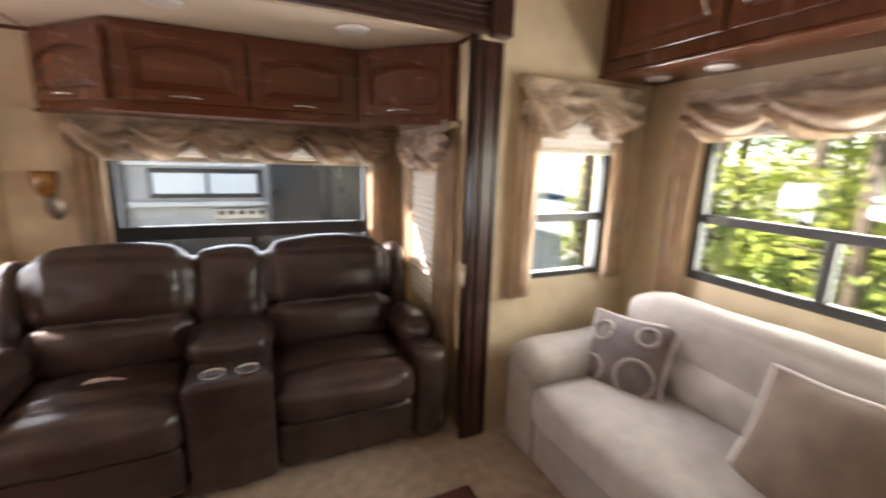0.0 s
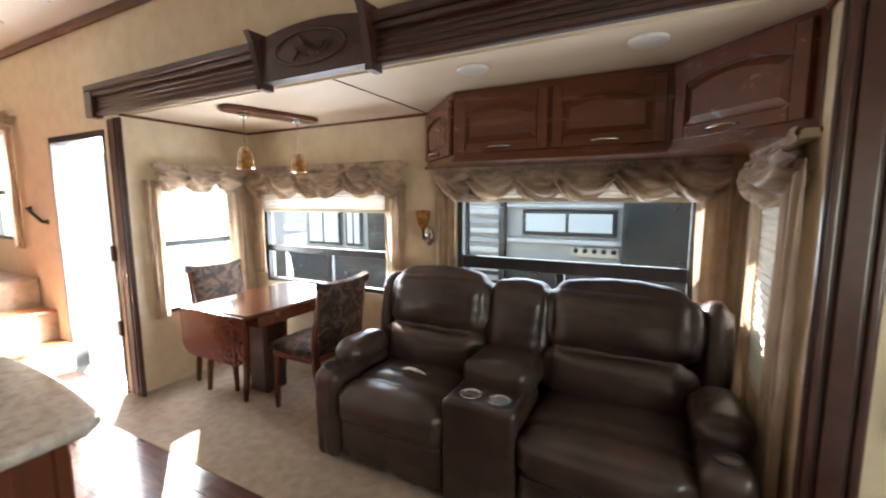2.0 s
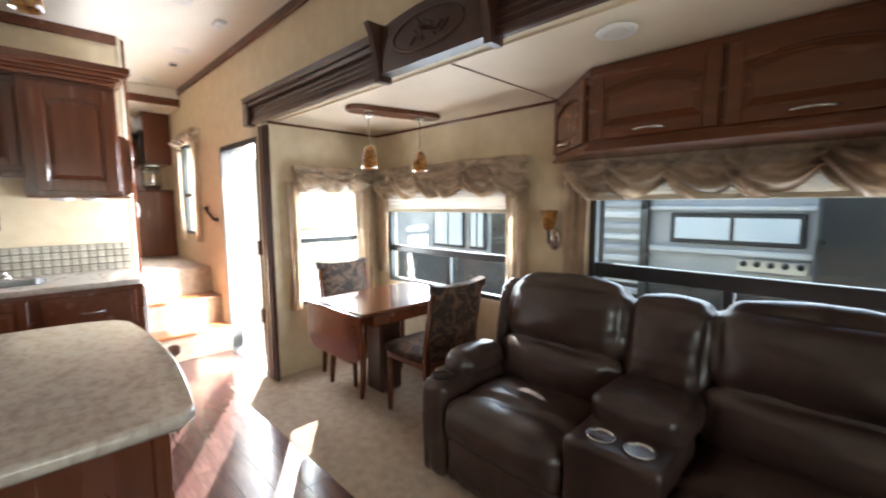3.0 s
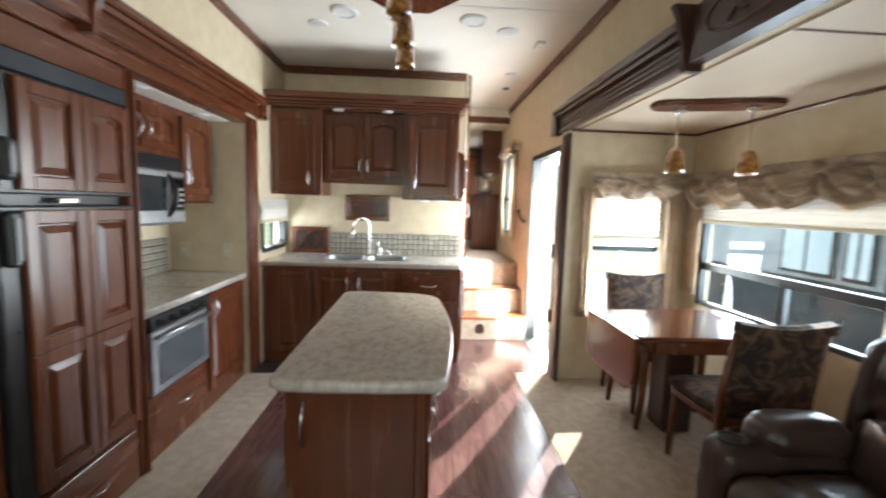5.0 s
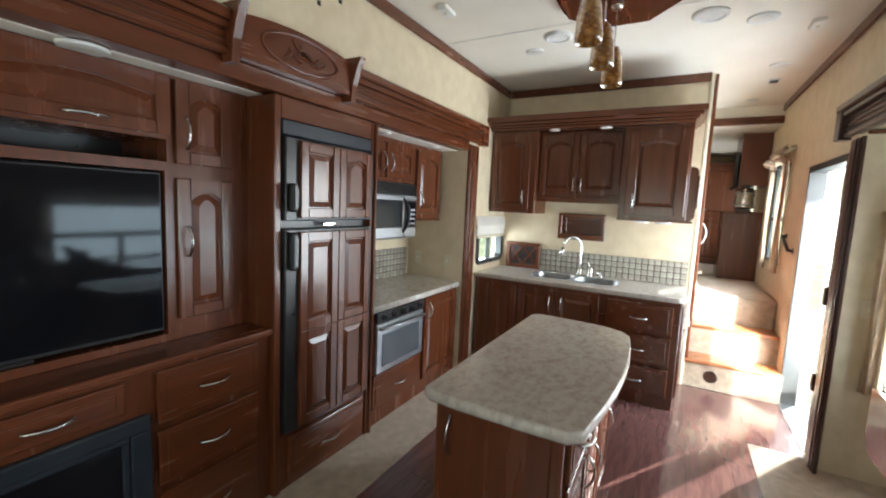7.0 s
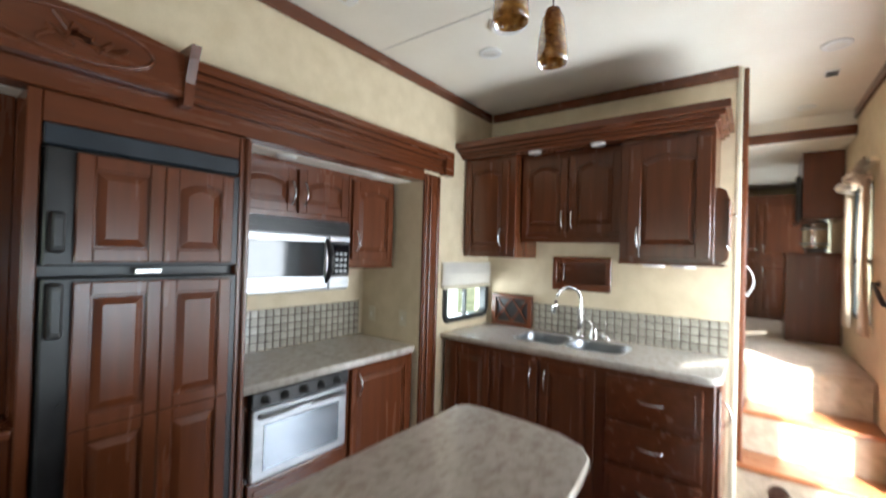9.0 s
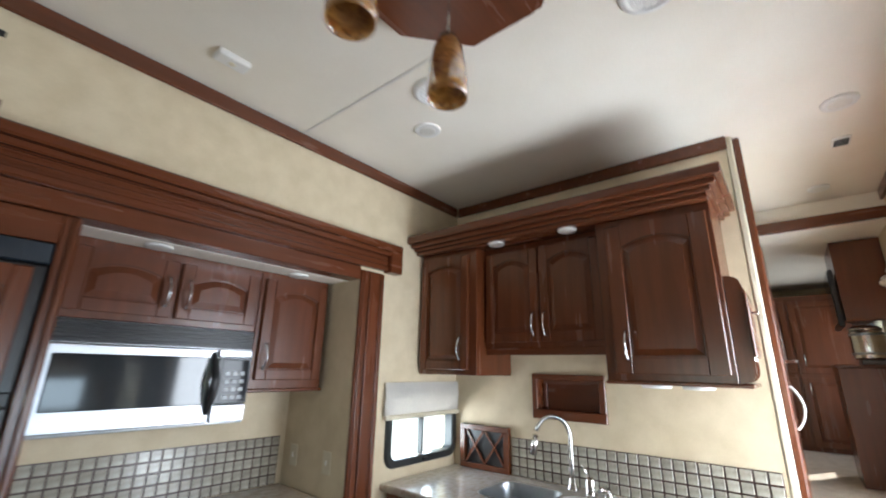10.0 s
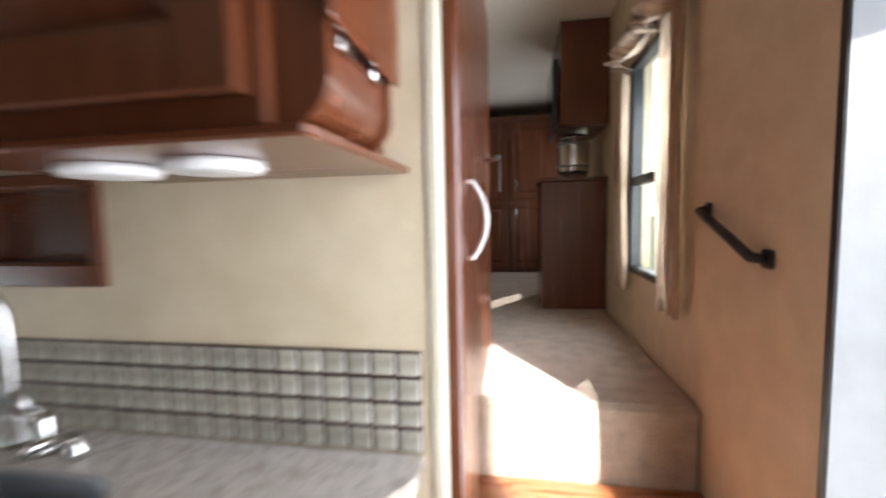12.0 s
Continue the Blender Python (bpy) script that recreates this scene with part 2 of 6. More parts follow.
def box(bm, x0, x1, y0, y1, z0, z1, bevel=0.0, m=None, seg=1):
    """Adds a box, with bevelled edges, to bm."""
    r = bmesh.ops.create_cube(bm, size=1)
    vs = r["verts"]
    bmesh.ops.scale(bm, verts=vs, vec=(abs(x1 - x0), abs(y1 - y0), abs(z1 - z0)))
    bmesh.ops.translate(bm, verts=vs, vec=((x0 + x1) / 2, (y0 + y1) / 2, (z0 + z1) / 2))
    if bevel:
        es = list({e for v in vs for e in v.link_edges})
        out = bmesh.ops.bevel(bm, geom=es, offset=bevel, segments=seg, affect='EDGES', profile=0.5)
        vs = list({v for f in out["faces"] for v in f.verts} | {v for v in vs if v.is_valid})
    if m is not None:
        bmesh.ops.transform(bm, matrix=m, verts=vs)
    return vs


def bx(x0, x1, y0, y1, z0, z1, bevel=0.0, m=None, seg=1):
    bm = bmesh.new()
    box(bm, x0, x1, y0, y1, z0, z1, bevel, m, seg)
    return bm


def facing(way, x, y, z):
    """Axes on an upright face: u to a viewer's right, v up, n towards the viewer."""
    u = {"+y": (-1, 0, 0), "-y": (1, 0, 0), "+x": (0, 1, 0), "-x": (0, -1, 0)}[way]
    n = Vector(u).cross(Vector((0, 0, 1)))
    m = Matrix.Identity(4)
    for i in range(3):
        m[i][0], m[i][1], m[i][2], m[i][3] = u[i], (0, 0, 1)[i], n[i], (x, y, z)[i]
    return m


def prism(bm, outline, n0, n1, m=None):
    """Extrudes an outline of (u, v) between the depths n0 and n1."""
    a = [bm.verts.new((u, v, n0)) for u, v in outline]
    b = [bm.verts.new((u, v, n1)) for u, v in outline]
    k = len(a)
    bm.faces.new(b)
    bm.faces.new(a[::-1])
    for i in range(k):
        bm.faces.new((a[i], a[(i + 1) % k], b[(i + 1) % k], b[i]))
    if m is not None:
        bmesh.ops.transform(bm, matrix=m, verts=a + b)
    return a + b


def tube(bm, points, radius, sides=8, m=None):
    """A round tube along points; radius may be a list."""
    pts = [Vector(p) for p in points]
    rings = []
    up = None
    for i, p in enumerate(pts):
        d = (pts[min(i + 1, len(pts) - 1)] - pts[max(i - 1, 0)]).normalized()
        if up is None:
            up = d.orthogonal().normalized()
        up = (up - d * up.dot(d)).normalized()
        side = d.cross(up)
        r = radius[i] if isinstance(radius, (list, tuple)) else radius
        rings.append([bm.verts.new(p + (up * math.cos(a) + side * math.sin(a)) * r) for a in [2 * math.pi * k / sides for k in range(sides)]])
    for a, b in zip(rings, rings[1:]):
        for k in range(sides):
            f = bm.faces.new((a[k], a[(k + 1) % sides], b[(k + 1) % sides], b[k]))
            f.smooth = True
    bm.faces.new(rings[0][::-1])
    bm.faces.new(rings[-1])
    if m is not None:
        bmesh.ops.transform(bm, matrix=m, verts=[v for r in rings for v in r])


def lathe(bm, profile, at=(0, 0, 0), sides=24, m=None):
    """Turns a profile of (radius, height) round the upright axis through at."""
    rings = []
    for r, z in profile:
        rings.append([bm.verts.new((at[0] + r * math.cos(a), at[1] + r * math.sin(a), at[2] + z)) for a in [2 * math.pi * k / sides for k in range(sides)]])
    for a, b in zip(rings, rings[1:]):
        for k in range(sides):
            f = bm.faces.new((a[k], a[(k + 1) % sides], b[(k + 1) % sides], b[k]))
            f.smooth = True
    if profile[0][0] > 1e-4:
        bm.faces.new(rings[0][::-1])
    if profile[-1][0] > 1e-4:
        bm.faces.new(rings[-1])
    if m is not None:
        bmesh.ops.transform(bm, matrix=m, verts=[v for r in rings for v in r])


def cushion(bm, x0, x1, y0, y1, z0, z1, r=0.06, puff=0.03, m=None, cuts=9):
    """A soft block: a subdivided box with rounded edges and swollen faces."""
    r0 = bmesh.ops.create_cube(bm, size=2)
    es = list({e for v in r0["verts"] for e in v.link_edges})
    out = bmesh.ops.subdivide_edges(bm, edges=es, cuts=cuts, use_grid_fill=True)
    vs = bm.verts[:]
    hx, hy, hz = (x1 - x0) / 2, (y1 - y0) / 2, (z1 - z0) / 2
    c = Vector(((x0 + x1) / 2, (y0 + y1) / 2, (z0 + z1) / 2))
    for v in vs:
        p = v.co.copy()
        q = Vector((p.x * hx, p.y * hy, p.z * hz))
        inner = Vector((max(-hx + r, min(hx - r, q.x)), max(-hy + r, min(hy - r, q.y)), max(-hz + r, min(hz - r, q.z))))
        d = q - inner
        if d.length > 1e-6:
            k = max(abs(d.x), abs(d.y), abs(d.z))
            q = inner + d.normalized() * min(k, r)
        s = (1 - p.x * p.x) * (1 - p.y * p.y) if abs(p.z) > 0.98 else (1 - p.x * p.x) * (1 - p.z * p.z) if abs(p.y) > 0.98 else (1 - p.z * p.z) * (1 - p.y * p.y) if abs(p.x) > 0.98 else 0
        far = Vector((p.x if abs(p.x) > 0.98 else 0, p.y if abs(p.y) > 0.98 else 0, p.z if abs(p.z) > 0.98 else 0))
        v.co = q + far * puff * s
    for v in vs:
        v.co += c
        for f in v.link_faces:
            f.smooth = True
    if m is not None:
        bmesh.ops.transform(bm, matrix=m, verts=vs)
    return vs


def wall_with_holes(bm, way, x, y, u0, u1, v0, v1, thick, holes):
    """A wall whose seen face lies at (x, y), facing way; holes are (u0, u1, v0, v1) right through it."""
    m = facing(way, x, y, 0)
    us = sorted({u0, u1, *[h[0] for h in holes], *[h[1] for h in holes]})
    vs = sorted({v0, v1, *[h[2] for h in holes], *[h[3] for h in holes]})
    inside = lambda a, b: any(h[0] < a < h[1] and h[2] < b < h[3] for h in holes)
    solid = {(i, j): not inside((us[i] + us[i + 1]) / 2, (vs[j] + vs[j + 1]) / 2) for i in range(len(us) - 1) for j in range(len(vs) - 1)}
    grid = {}

    def at(i, j, k):
        if (i, j, k) not in grid:
            grid[i, j, k] = bm.verts.new(m @ Vector((us[i], vs[j], -thick if k else 0)))
        return grid[i, j, k]
    for (i, j), s in solid.items():
        if not s:
            continue
        bm.faces.new([at(i, j, 0), at(i + 1, j, 0), at(i + 1, j + 1, 0), at(i, j + 1, 0)])
        bm.faces.new([at(i, j, 1), at(i, j + 1, 1), at(i + 1, j + 1, 1), at(i + 1, j, 1)])
        for (di, dj, a, b) in ((-1, 0, (i, j + 1), (i, j)), (1, 0, (i + 1, j), (i + 1, j + 1)), (0, -1, (i, j), (i + 1, j)), (0, 1, (i + 1, j + 1), (i, j + 1))):
            if not solid.get((i + di, j + dj), False):
                bm.faces.new([at(*a, 0), at(*a, 1), at(*b, 1), at(*b, 0)])


def wall(name, way, x, y, u0, u1, v0, v1, thick=0.1, holes=(), mat=WALLPAPER, label=""):
    bm = bmesh.new()
    wall_with_holes(bm, way, x, y, u0, u1, v0, v1, thick, holes)
    bmesh.ops.recalc_face_normals(bm, faces=bm.faces)
    return structure(name, bm, mat, label or "beige mottled wallpapered caravan wall", "wall")


# ---- the shell ----
XW, XR, YL, YK, ZC = -3.87, 2.08, 1.79, -0.76, 2.765     # sink wall, rear wall, long walls, ceiling
SX0, SX1, SY, SZ = -2.93, 0.97, 2.85, 2.08               # dining and recliner slide-out
KY, KZ, KX1 = -1.36, 2.03, 0.95                          # kitchen slide-out

bm = bmesh.new()
box(bm, -8.2, 2.2, -0.86, 1.89, -0.12, -0.004)
box(bm, -3.03, 1.07, 1.89, 2.95, -0.12, -0.004)
box(bm, -3.03, 1.05, -1.46, -0.86, -0.12, -0.004)
structure("floor", bm, GROUT, "dark subfloor under carpet and planks", "floor")
bm = bmesh.new()
box(bm, -3.0, 2.08, 1.47, 2.85, -0.004, 0.008)
box(bm, 0.84, 2.08, -0.76, 1.47, -0.004, 0.008)
box(bm, -2.93, 0.84, -1.36, -0.42, -0.004, 0.010)
structure("floor_carpet", bm, CARPET, "beige cut pile carpet worn by walking", "carpet")
wall("wall_door_side", "-y", 0, YL, -8.2, XR, -0.1, ZC, 0.1,
     [(-7.35, -6.55, 1.35, 2.15), (-5.30, -4.66, 1.1, 2.12), (-3.95, -3.05, 0.0, 1.98), (-2.93, 0.97, -0.2, 2.09), (1.28, 1.83, 0.88, 1.72)],
     label="beige wallpapered wall with entry door and slide-out opening")
wall("wall_kitchen_side", "+y", 0, YK, -XR, 8.2, -0.1, ZC, 0.1,
     [(-KX1, 2.93, -0.2, 2.07), (3.235, 3.825, 1.005, 1.39)], label="beige wallpapered wall above the kitchen slide-out")
wall("wall_rear", "-x", XR, 0, -1.85, 0.82, -0.1, ZC, 0.1, [(-1.42, 0.45, 0.93, 1.72)], label="beige wallpapered rear wall with picture window")
structure("ceiling", bx(-8.2, 2.2, -0.9, 1.9, ZC, ZC + 0.06), CEILING, "cream panelled caravan ceiling with thin seams", "ceiling")
# slide-out on the door side
wall("wall_slide_far", "-y", 0, SY, SX0 - 0.1, SX1 + 0.1, -0.1, SZ, 0.1, [(-2.72, -1.29, 0.72, 1.62), (-0.74, 0.72, 0.72, 1.62)])
wall("wall_slide_end_west", "+x", SX0 + 0.04, 0, YL - 0.02, SY, -0.1, SZ, 0.1, [(2.0, 2.64, 0.58, 1.62)])
wall("wall_slide_end_east", "-x", SX1, 0, -SY, -YL + 0.02, -0.1, SZ, 0.1, [(-2.62, -2.08, 0.62, 1.62)])
structure("ceiling_slide", bx(SX0 - 0.1, SX1 + 0.1, YL + 0.101, SY + 0.1, SZ, SZ + 0.06), SLIDE_CEILING, "tan slide-out ceiling panel", "ceiling")
# kitchen slide-out
wall("wall_kitchen_back", "+y", 0, KY, -KX1, 2.93, -0.1, KZ, 0.1)
wall("wall_kitchen_end", "+x", SX0, 0, KY, YK - 0.10, -0.1, KZ, 0.1)
wall("wall_kitchen_end_east", "-x", KX1, 0, -YK + 0.10, -KY, -0.1, KZ, 0.1)
structure("ceiling_kitchen", bx(SX0 - 0.1, KX1 + 0.1, KY - 0.1, YK - 0.101, KZ, KZ + 0.06), CEILING, "cream kitchen slide-out ceiling", "ceiling")
# sink wall and bathroom side wall
wall("wall_sink", "+x", XW, 0, YK, 1.04, 0, ZC, 0.08, [(-0.118, 0.27, 1.305, 1.49)], label="beige mottled wallpapered wall behind the sink")
structure("wall_bathroom", bx(-5.12, -3.95, 0.98, 1.07, 0.0, ZC), WALLPAPER, "beige hall wall beside the stairs", "wall")
structure("wall_bedroom_side", bx(-8.2, -5.12, -0.76, -0.66, 0.0, ZC), WALLPAPER, "plain beige bedroom wall", "wall")
structure("wall_bathroom_back", bx(-5.12, -5.04, -0.66, 0.98, 0.0, ZC), WALLPAPER, "plain beige bathroom wall", "wall")
structure("wall_bedroom_far", bx(-8.2, -8.1, -0.76, 1.79, 0.0, ZC), WALLPAPER, "plain beige bedroom wall", "wall")
structure("ceiling_bedroom", bx(-8.1, -5.28, -0.66, 1.79, 2.56, ZC - 0.004), CEILING, "lower cream bedroom ceiling", "ceiling")
# steps up to the bedroom
STEPS = ((-3.90, 0.255), (-4.16, 0.52), (-4.43, 0.785))
structure("floor_bedroom", bx(-8.1, STEPS[2][0], -0.66, YL, 0.3, STEPS[2][1], 0.02), CARPET, "beige carpeted bedroom landing", "floor")
stairs = thing("stairs", (-4.05, 1.43, 0), "two carpeted steps with orange oak treads", "stairs", kind="structure")
for (x, z), x2, z0 in ((STEPS[0], STEPS[1][0], 0.0), (STEPS[1], STEPS[2][0], 0.255)):
    part("riser", bx(x2 - 0.02, x, 1.07, YL, 0.0, z - 0.03), CARPET, stairs, "beige carpeted riser")
    part("tread", bx(x2 - 0.0, x + 0.025, 1.07, YL - 0.002, z - 0.03, z, 0.012, seg=2), TREAD, stairs, "glossy orange oak tread")
bm = bmesh.new()
for k in range(-3, 4):
    w = math.sqrt(max(0.0, 16 - k * k)) * 0.012
    box(bm, -3.905, -3.893, 1.29 + k * 0.012 - 0.003, 1.29 + k * 0.012 + 0.003, 0.12 - w, 0.12 + w)
tube(bm, [(-3.899, 1.29 + 0.05 * math.cos(a), 0.12 + 0.05 * math.sin(a)) for a in [k * math.pi / 10 for k in range(21)]], 0.004, 6)
tagged(part("floor_register", bm, DARK_AND_SHADED_WOOD), "small round brown vent grille in the stair riser", "vent")

# ---- trim, beams and posts ----


def slide_beam(name, way, y, u0, u1, uc, z0, z1, posts, label):
    """A carved header with a raised centre block, two flared brackets, end blocks and fluted posts."""
    m = facing(way, 0, y, 0)
    t = thing(name, m @ Vector((uc, z0, 0)), label, "trim", kind="structure")
    h = z1 - z0
    bm = bmesh.new()
    for a, b in ((u0 + 0.02, uc - 0.335), (uc + 0.335, u1 - 0.02)):
        box(bm, a, b, z0, z1, 0.001, 0.035, 0.003, m)
        box(bm, a, b, z1 - 0.045, z1, 0.035, 0.085, 0.008, m)
        box(bm, a, b, z1 - 0.075, z1 - 0.045, 0.035, 0.066, 0.006, m)
        for k in range(3):
            c = z0 + 0.045 + k * 0.028
            box(bm, a, b, c, c + 0.016, 0.035, 0.045, 0.005, m)
        box(bm, a, b, z0, z0 + 0.03, 0.035, 0.05, 0.006, m)
    # the header facing -y has its shade put into the colour, as darker cherry
    part("moulding", bm, DARK_AND_SHADED_WOOD if way == "-y" else CHERRY_H, t)
    bm = bmesh.new()
    n = 14
    top = [(uc + 0.335 * (1 - 2 * k / n), z1 + 0.035 * (1 - (1 - 2 * k / n) ** 2)) for k in range(n + 1)]
    prism(bm, [(uc - 0.335, z0), (uc + 0.335, z0)] + top, 0.001, 0.07, m)
    blk = part("carved_block", bm, DARK_AND_SHADED_WOOD if way == "-y" else CHERRY_H, t)
    bm = bmesh.new()
    cz = (z0 + z1) / 2 + 0.02
    tube(bm, [(uc + 0.22 * math.cos(a), cz + 0.075 * math.sin(a), 0.072) for a in [k * math.pi / 20 for k in range(41)]], 0.008, 6, m)
    rnd = random.Random(4)
    for k in range(16):
        a = rnd.uniform(0, 6.28)
        q = rnd.uniform(0, 0.8)
        u, v = uc + 0.19 * q * math.cos(a), cz + 0.055 * q * math.sin(a)
        box(bm, -0.035, 0.035, -0.009, 0.009, 0.0, 0.012, 0.005, m @ Matrix.Translation((u, v, 0.068)) @ Matrix.Rotation(rnd.uniform(-1, 1), 4, 'Z'))
    part("oval_carving", bm, DARK_AND_SHADED_WOOD if way == "-y" else CHERRY_H, blk)
    for s in (-1, 1):
        bm = bmesh.new()
        prism(bm, [(z0 - 0.03, 0.0), (z0 - 0.03, 0.075), (z0 + 0.06, 0.085), (z1 - 0.02, 0.115), (z1 + 0.03, 0.14), (z1 + 0.03, 0.0)], -0.018, 0.018,
              m @ Matrix.Translation((uc + s * 0.345, 0, 0)) @ Matrix(((0, 0, 1, 0), (1, 0, 0, 0), (0, 1, 0, 0), (0, 0, 0, 1))))
        part("bracket", bm, DARK_AND_SHADED_WOOD if way == "-y" else CHERRY, t)
    if way == "+y":
        part("fascia_board", bx(u0 + 0.15, u1 - 0.28, z0 - 0.078, z0 - 0.001, -0.099, 0.012, 0.003, m), CHERRY_H, t)
    for a in (u0, u1 - 0.1):
        part("end_block", bx(a, a + 0.1, z0 - 0.01, z1 + 0.004, 0.001, 0.075, 0.006, m), DARK_AND_SHADED_WOOD if way == "-y" else CHERRY_H, t)
    for a, b in posts:
        bm = bmesh.new()
        box(bm, a, b, 0.012, z0 - 0.021, 0.001, 0.022, 0.004, m)
        w = b - a
        for c0, c1, d in ((0.06, 0.2, 0.032), (0.3, 0.7, 0.036), (0.8, 0.94, 0.032)):
            box(bm, a + w * c0, a + w * c1, 0.02, z0 - 0.03, 0.022, d, 0.0045, m, 2)
        part("fluted_post", bm, DARK_AND_SHADED_WOOD if way == "-y" else CHERRY, t)


slide_beam("trim_dining_header", "-y", YL, -3.12, 1.1, -0.97, 2.06, 2.265, ((-2.95, -2.80), (0.94, 1.09)), "carved cherry header over the dining slide-out, coloured as in shade")
slide_beam("trim_kitchen_header", "+y", YK, -1.1, 3.21, 1.012, 2.11, 2.278, ((2.93, 3.11), (-1.09, -0.95)), "carved cherry header over the kitchen slide-out")

bm = bmesh.new()
for y0, y1 in ((YL - 0.022, YL - 0.001), (YK + 0.001, YK + 0.022)):
    x0 = -5.26 if y0 > 0 else XW + 0.03
    box(bm, x0, XR - 0.001, y0, y1, ZC - 0.075, ZC - 0.001, 0.005)
box(bm, XW + 0.001, XW + 0.022, YK + 0.023, 1.05, ZC - 0.075, ZC - 0.001, 0.005)
box(bm, XR - 0.022, XR - 0.001, YK + 0.023, YL - 0.023, ZC - 0.075, ZC - 0.001, 0.005)
structure("trim_ceiling", bm, CHERRY_H, "cherry cove moulding round the ceiling", "trim")
structure("trim_hall_header", bx(-5.28, -5.24, 1.07, YL - 0.001, ZC - 0.2, ZC - 0.12, 0.006), CHERRY_Y, "cherry bar across the hall ceiling", "trim")
bm = bmesh.new()
box(bm, SX0 + 0.041, SX1 - 0.001, SY - 0.016, SY - 0.001, SZ - 0.02, SZ - 0.001, 0.003)
box(bm, SX0 + 0.041, SX0 + 0.056, YL + 0.02, SY - 0.017, SZ - 0.02, SZ - 0.001, 0.003)
box(bm, SX1 - 0.016, SX1 - 0.001, YL + 0.02, SY - 0.017, SZ - 0.02, SZ - 0.001, 0.003)
structure("trim_slide_ceiling", bm, CHERRY_H, "thin cherry bead round the slide-out ceiling", "trim")
bm = bmesh.new()
box(bm, -0.985, -0.977, YL + 0.1, SY - 0.02, SZ - 0.004, SZ - 0.0005)
structure("trim_slide_seam", bm, CHERRY_Y, "thin dark seam strip on the slide-out ceiling", "trim")
bm = bmesh.new()
for x in (-2.45, -1.12, 0.2):
    box(bm, x - 0.006, x + 0.006, YK + 0.03, YL - 0.03, ZC - 0.0025, ZC - 0.0005)
structure("trim_ceiling_seam", bm, BLIND, "thin pale batten over a ceiling seam", "trim")
# end of the sink wall, ivory corner trim and cherry door casing
bm = bmesh.new()
box(bm, -3.905, XW + 0.004, 1.041, 1.075, 0.0, ZC - 0.001, 0.008)
structure("trim_wall_corner", bm, IVORY, "ivory corner bead at the wall end", "trim")
structure("trim_door_casing", bx(-4.03, -3.906, 1.071, 1.105, 0.0, ZC - 0.001, 0.008), CHERRY, "cherry casing beside the bathroom door", "trim")

# ---- doors ----


def bow_handle(parent, m, length=0.13, name="handle", mat=None, rise=0.028):
    """A bowed bar pull; its local u axis runs along the bar."""
    bm = bmesh.new()
    pts = [(-length / 2, 0, 0.0)] + [(length * (k / 10 - 0.5), 0, 0.012 + rise * (1 - (2 * k / 10 - 1) ** 2)) for k in range(11)] + [(length / 2, 0, 0.0)]
    tube(bm, pts, 0.0055, 8, m)
    return part(name, bm, mat or SATIN_NICKEL, parent, "bowed satin nickel pull")


def raised_panel(bm, m, u0, u1, v0, v1, arch=0.0, base=0.0, rail=0.055, thick=0.02, field=None):
    """Stiles, rails and a raised field, arched at the top where arch is given."""
    box(bm, u0, u1, v0, v1, base, base + 0.006, 0.0, m)
    f = base + thick
    box(bm, u0, u0 + rail, v0, v1, base + 0.006, f, 0.004, m)
    box(bm, u1 - rail, u1, v0, v1, base + 0.006, f, 0.004, m)
    box(bm, u0 + rail - 0.001, u1 - rail + 0.001, v0, v0 + rail, base + 0.006, f - 0.001, 0.004, m)
    a, b = u0 + rail, u1 - rail
    n = 10
    if arch:
        low = [(a + (b - a) * k / n, v1 - rail - arch + arch * (1 - (2 * k / n - 1) ** 2)) for k in range(n + 1)]
        prism(bm, [(b, v1), (a, v1)] + low, base + 0.006, f - 0.001, m)
    else:
        box(bm, a - 0.001, b + 0.001, v1 - rail, v1, base + 0.006, f - 0.001, 0.004, m)
    g, s = 0.008, 0.026
    fb = bm if field is None else field
    def ring(d, z):
        out = [(a + d, v0 + rail + d), (b - d, v0 + rail + d)]
        out += [(b - d - (b - a - 2 * d) * k / n, v1 - rail - d - arch + arch * (1 - (2 * k / n - 1) ** 2)) for k in range(n + 1)]
        return [fb.verts.new(m @ Vector((u, v, z))) for u, v in out]
    r0, r1, r2 = ring(g, base + 0.006), ring(g + 0.002, base + 0.008), ring(g + s, f - 0.002)
    for p, q in ((r0, r1), (r1, r2)):
        for k in range(len(p)):
            fb.faces.new((p[k], p[(k + 1) % len(p)], q[(k + 1) % len(q)], q[k]))
    fb.faces.new(r2)


def cabinet_door(parent, m, u0, u1, v0, v1, arch=0.03, handle=None, name="door", mat=None, rail=0.055):
    """handle: (u, v, upright)."""
    bm = bmesh.new()
    field = bmesh.new()
    raised_panel(bm, m, u0, u1, v0, v1, arch, 0.002, rail, field=field)
    d = part(name, bm, mat or CHERRY, parent)
    part("raised_field", field, mat or CHERRY, d)
    if handle:
        u, v, up = handle
        bow_handle(d, m @ Matrix.Translation((u, v, 0.022)) @ (Matrix.Rotation(math.pi / 2, 4, 'Z') if up else Matrix.Identity(4)))
    return d


def drawer(parent, m, u0, u1, v0, v1, handle=True, name="drawer"):
    bm = bmesh.new()
    box(bm, u0, u1, v0, v1, 0.002, 0.022, 0.007, m, 2)
    box(bm, u0 + 0.03, u1 - 0.03, v0 + 0.03, v1 - 0.03, 0.022, 0.025, 0.002, m)
    d = part(name, bm, CHERRY_H, parent)
    if handle:
        bow_handle(d, m @ Matrix.Translation(((u0 + u1) / 2, (v0 + v1) / 2, 0.025)))
    return d


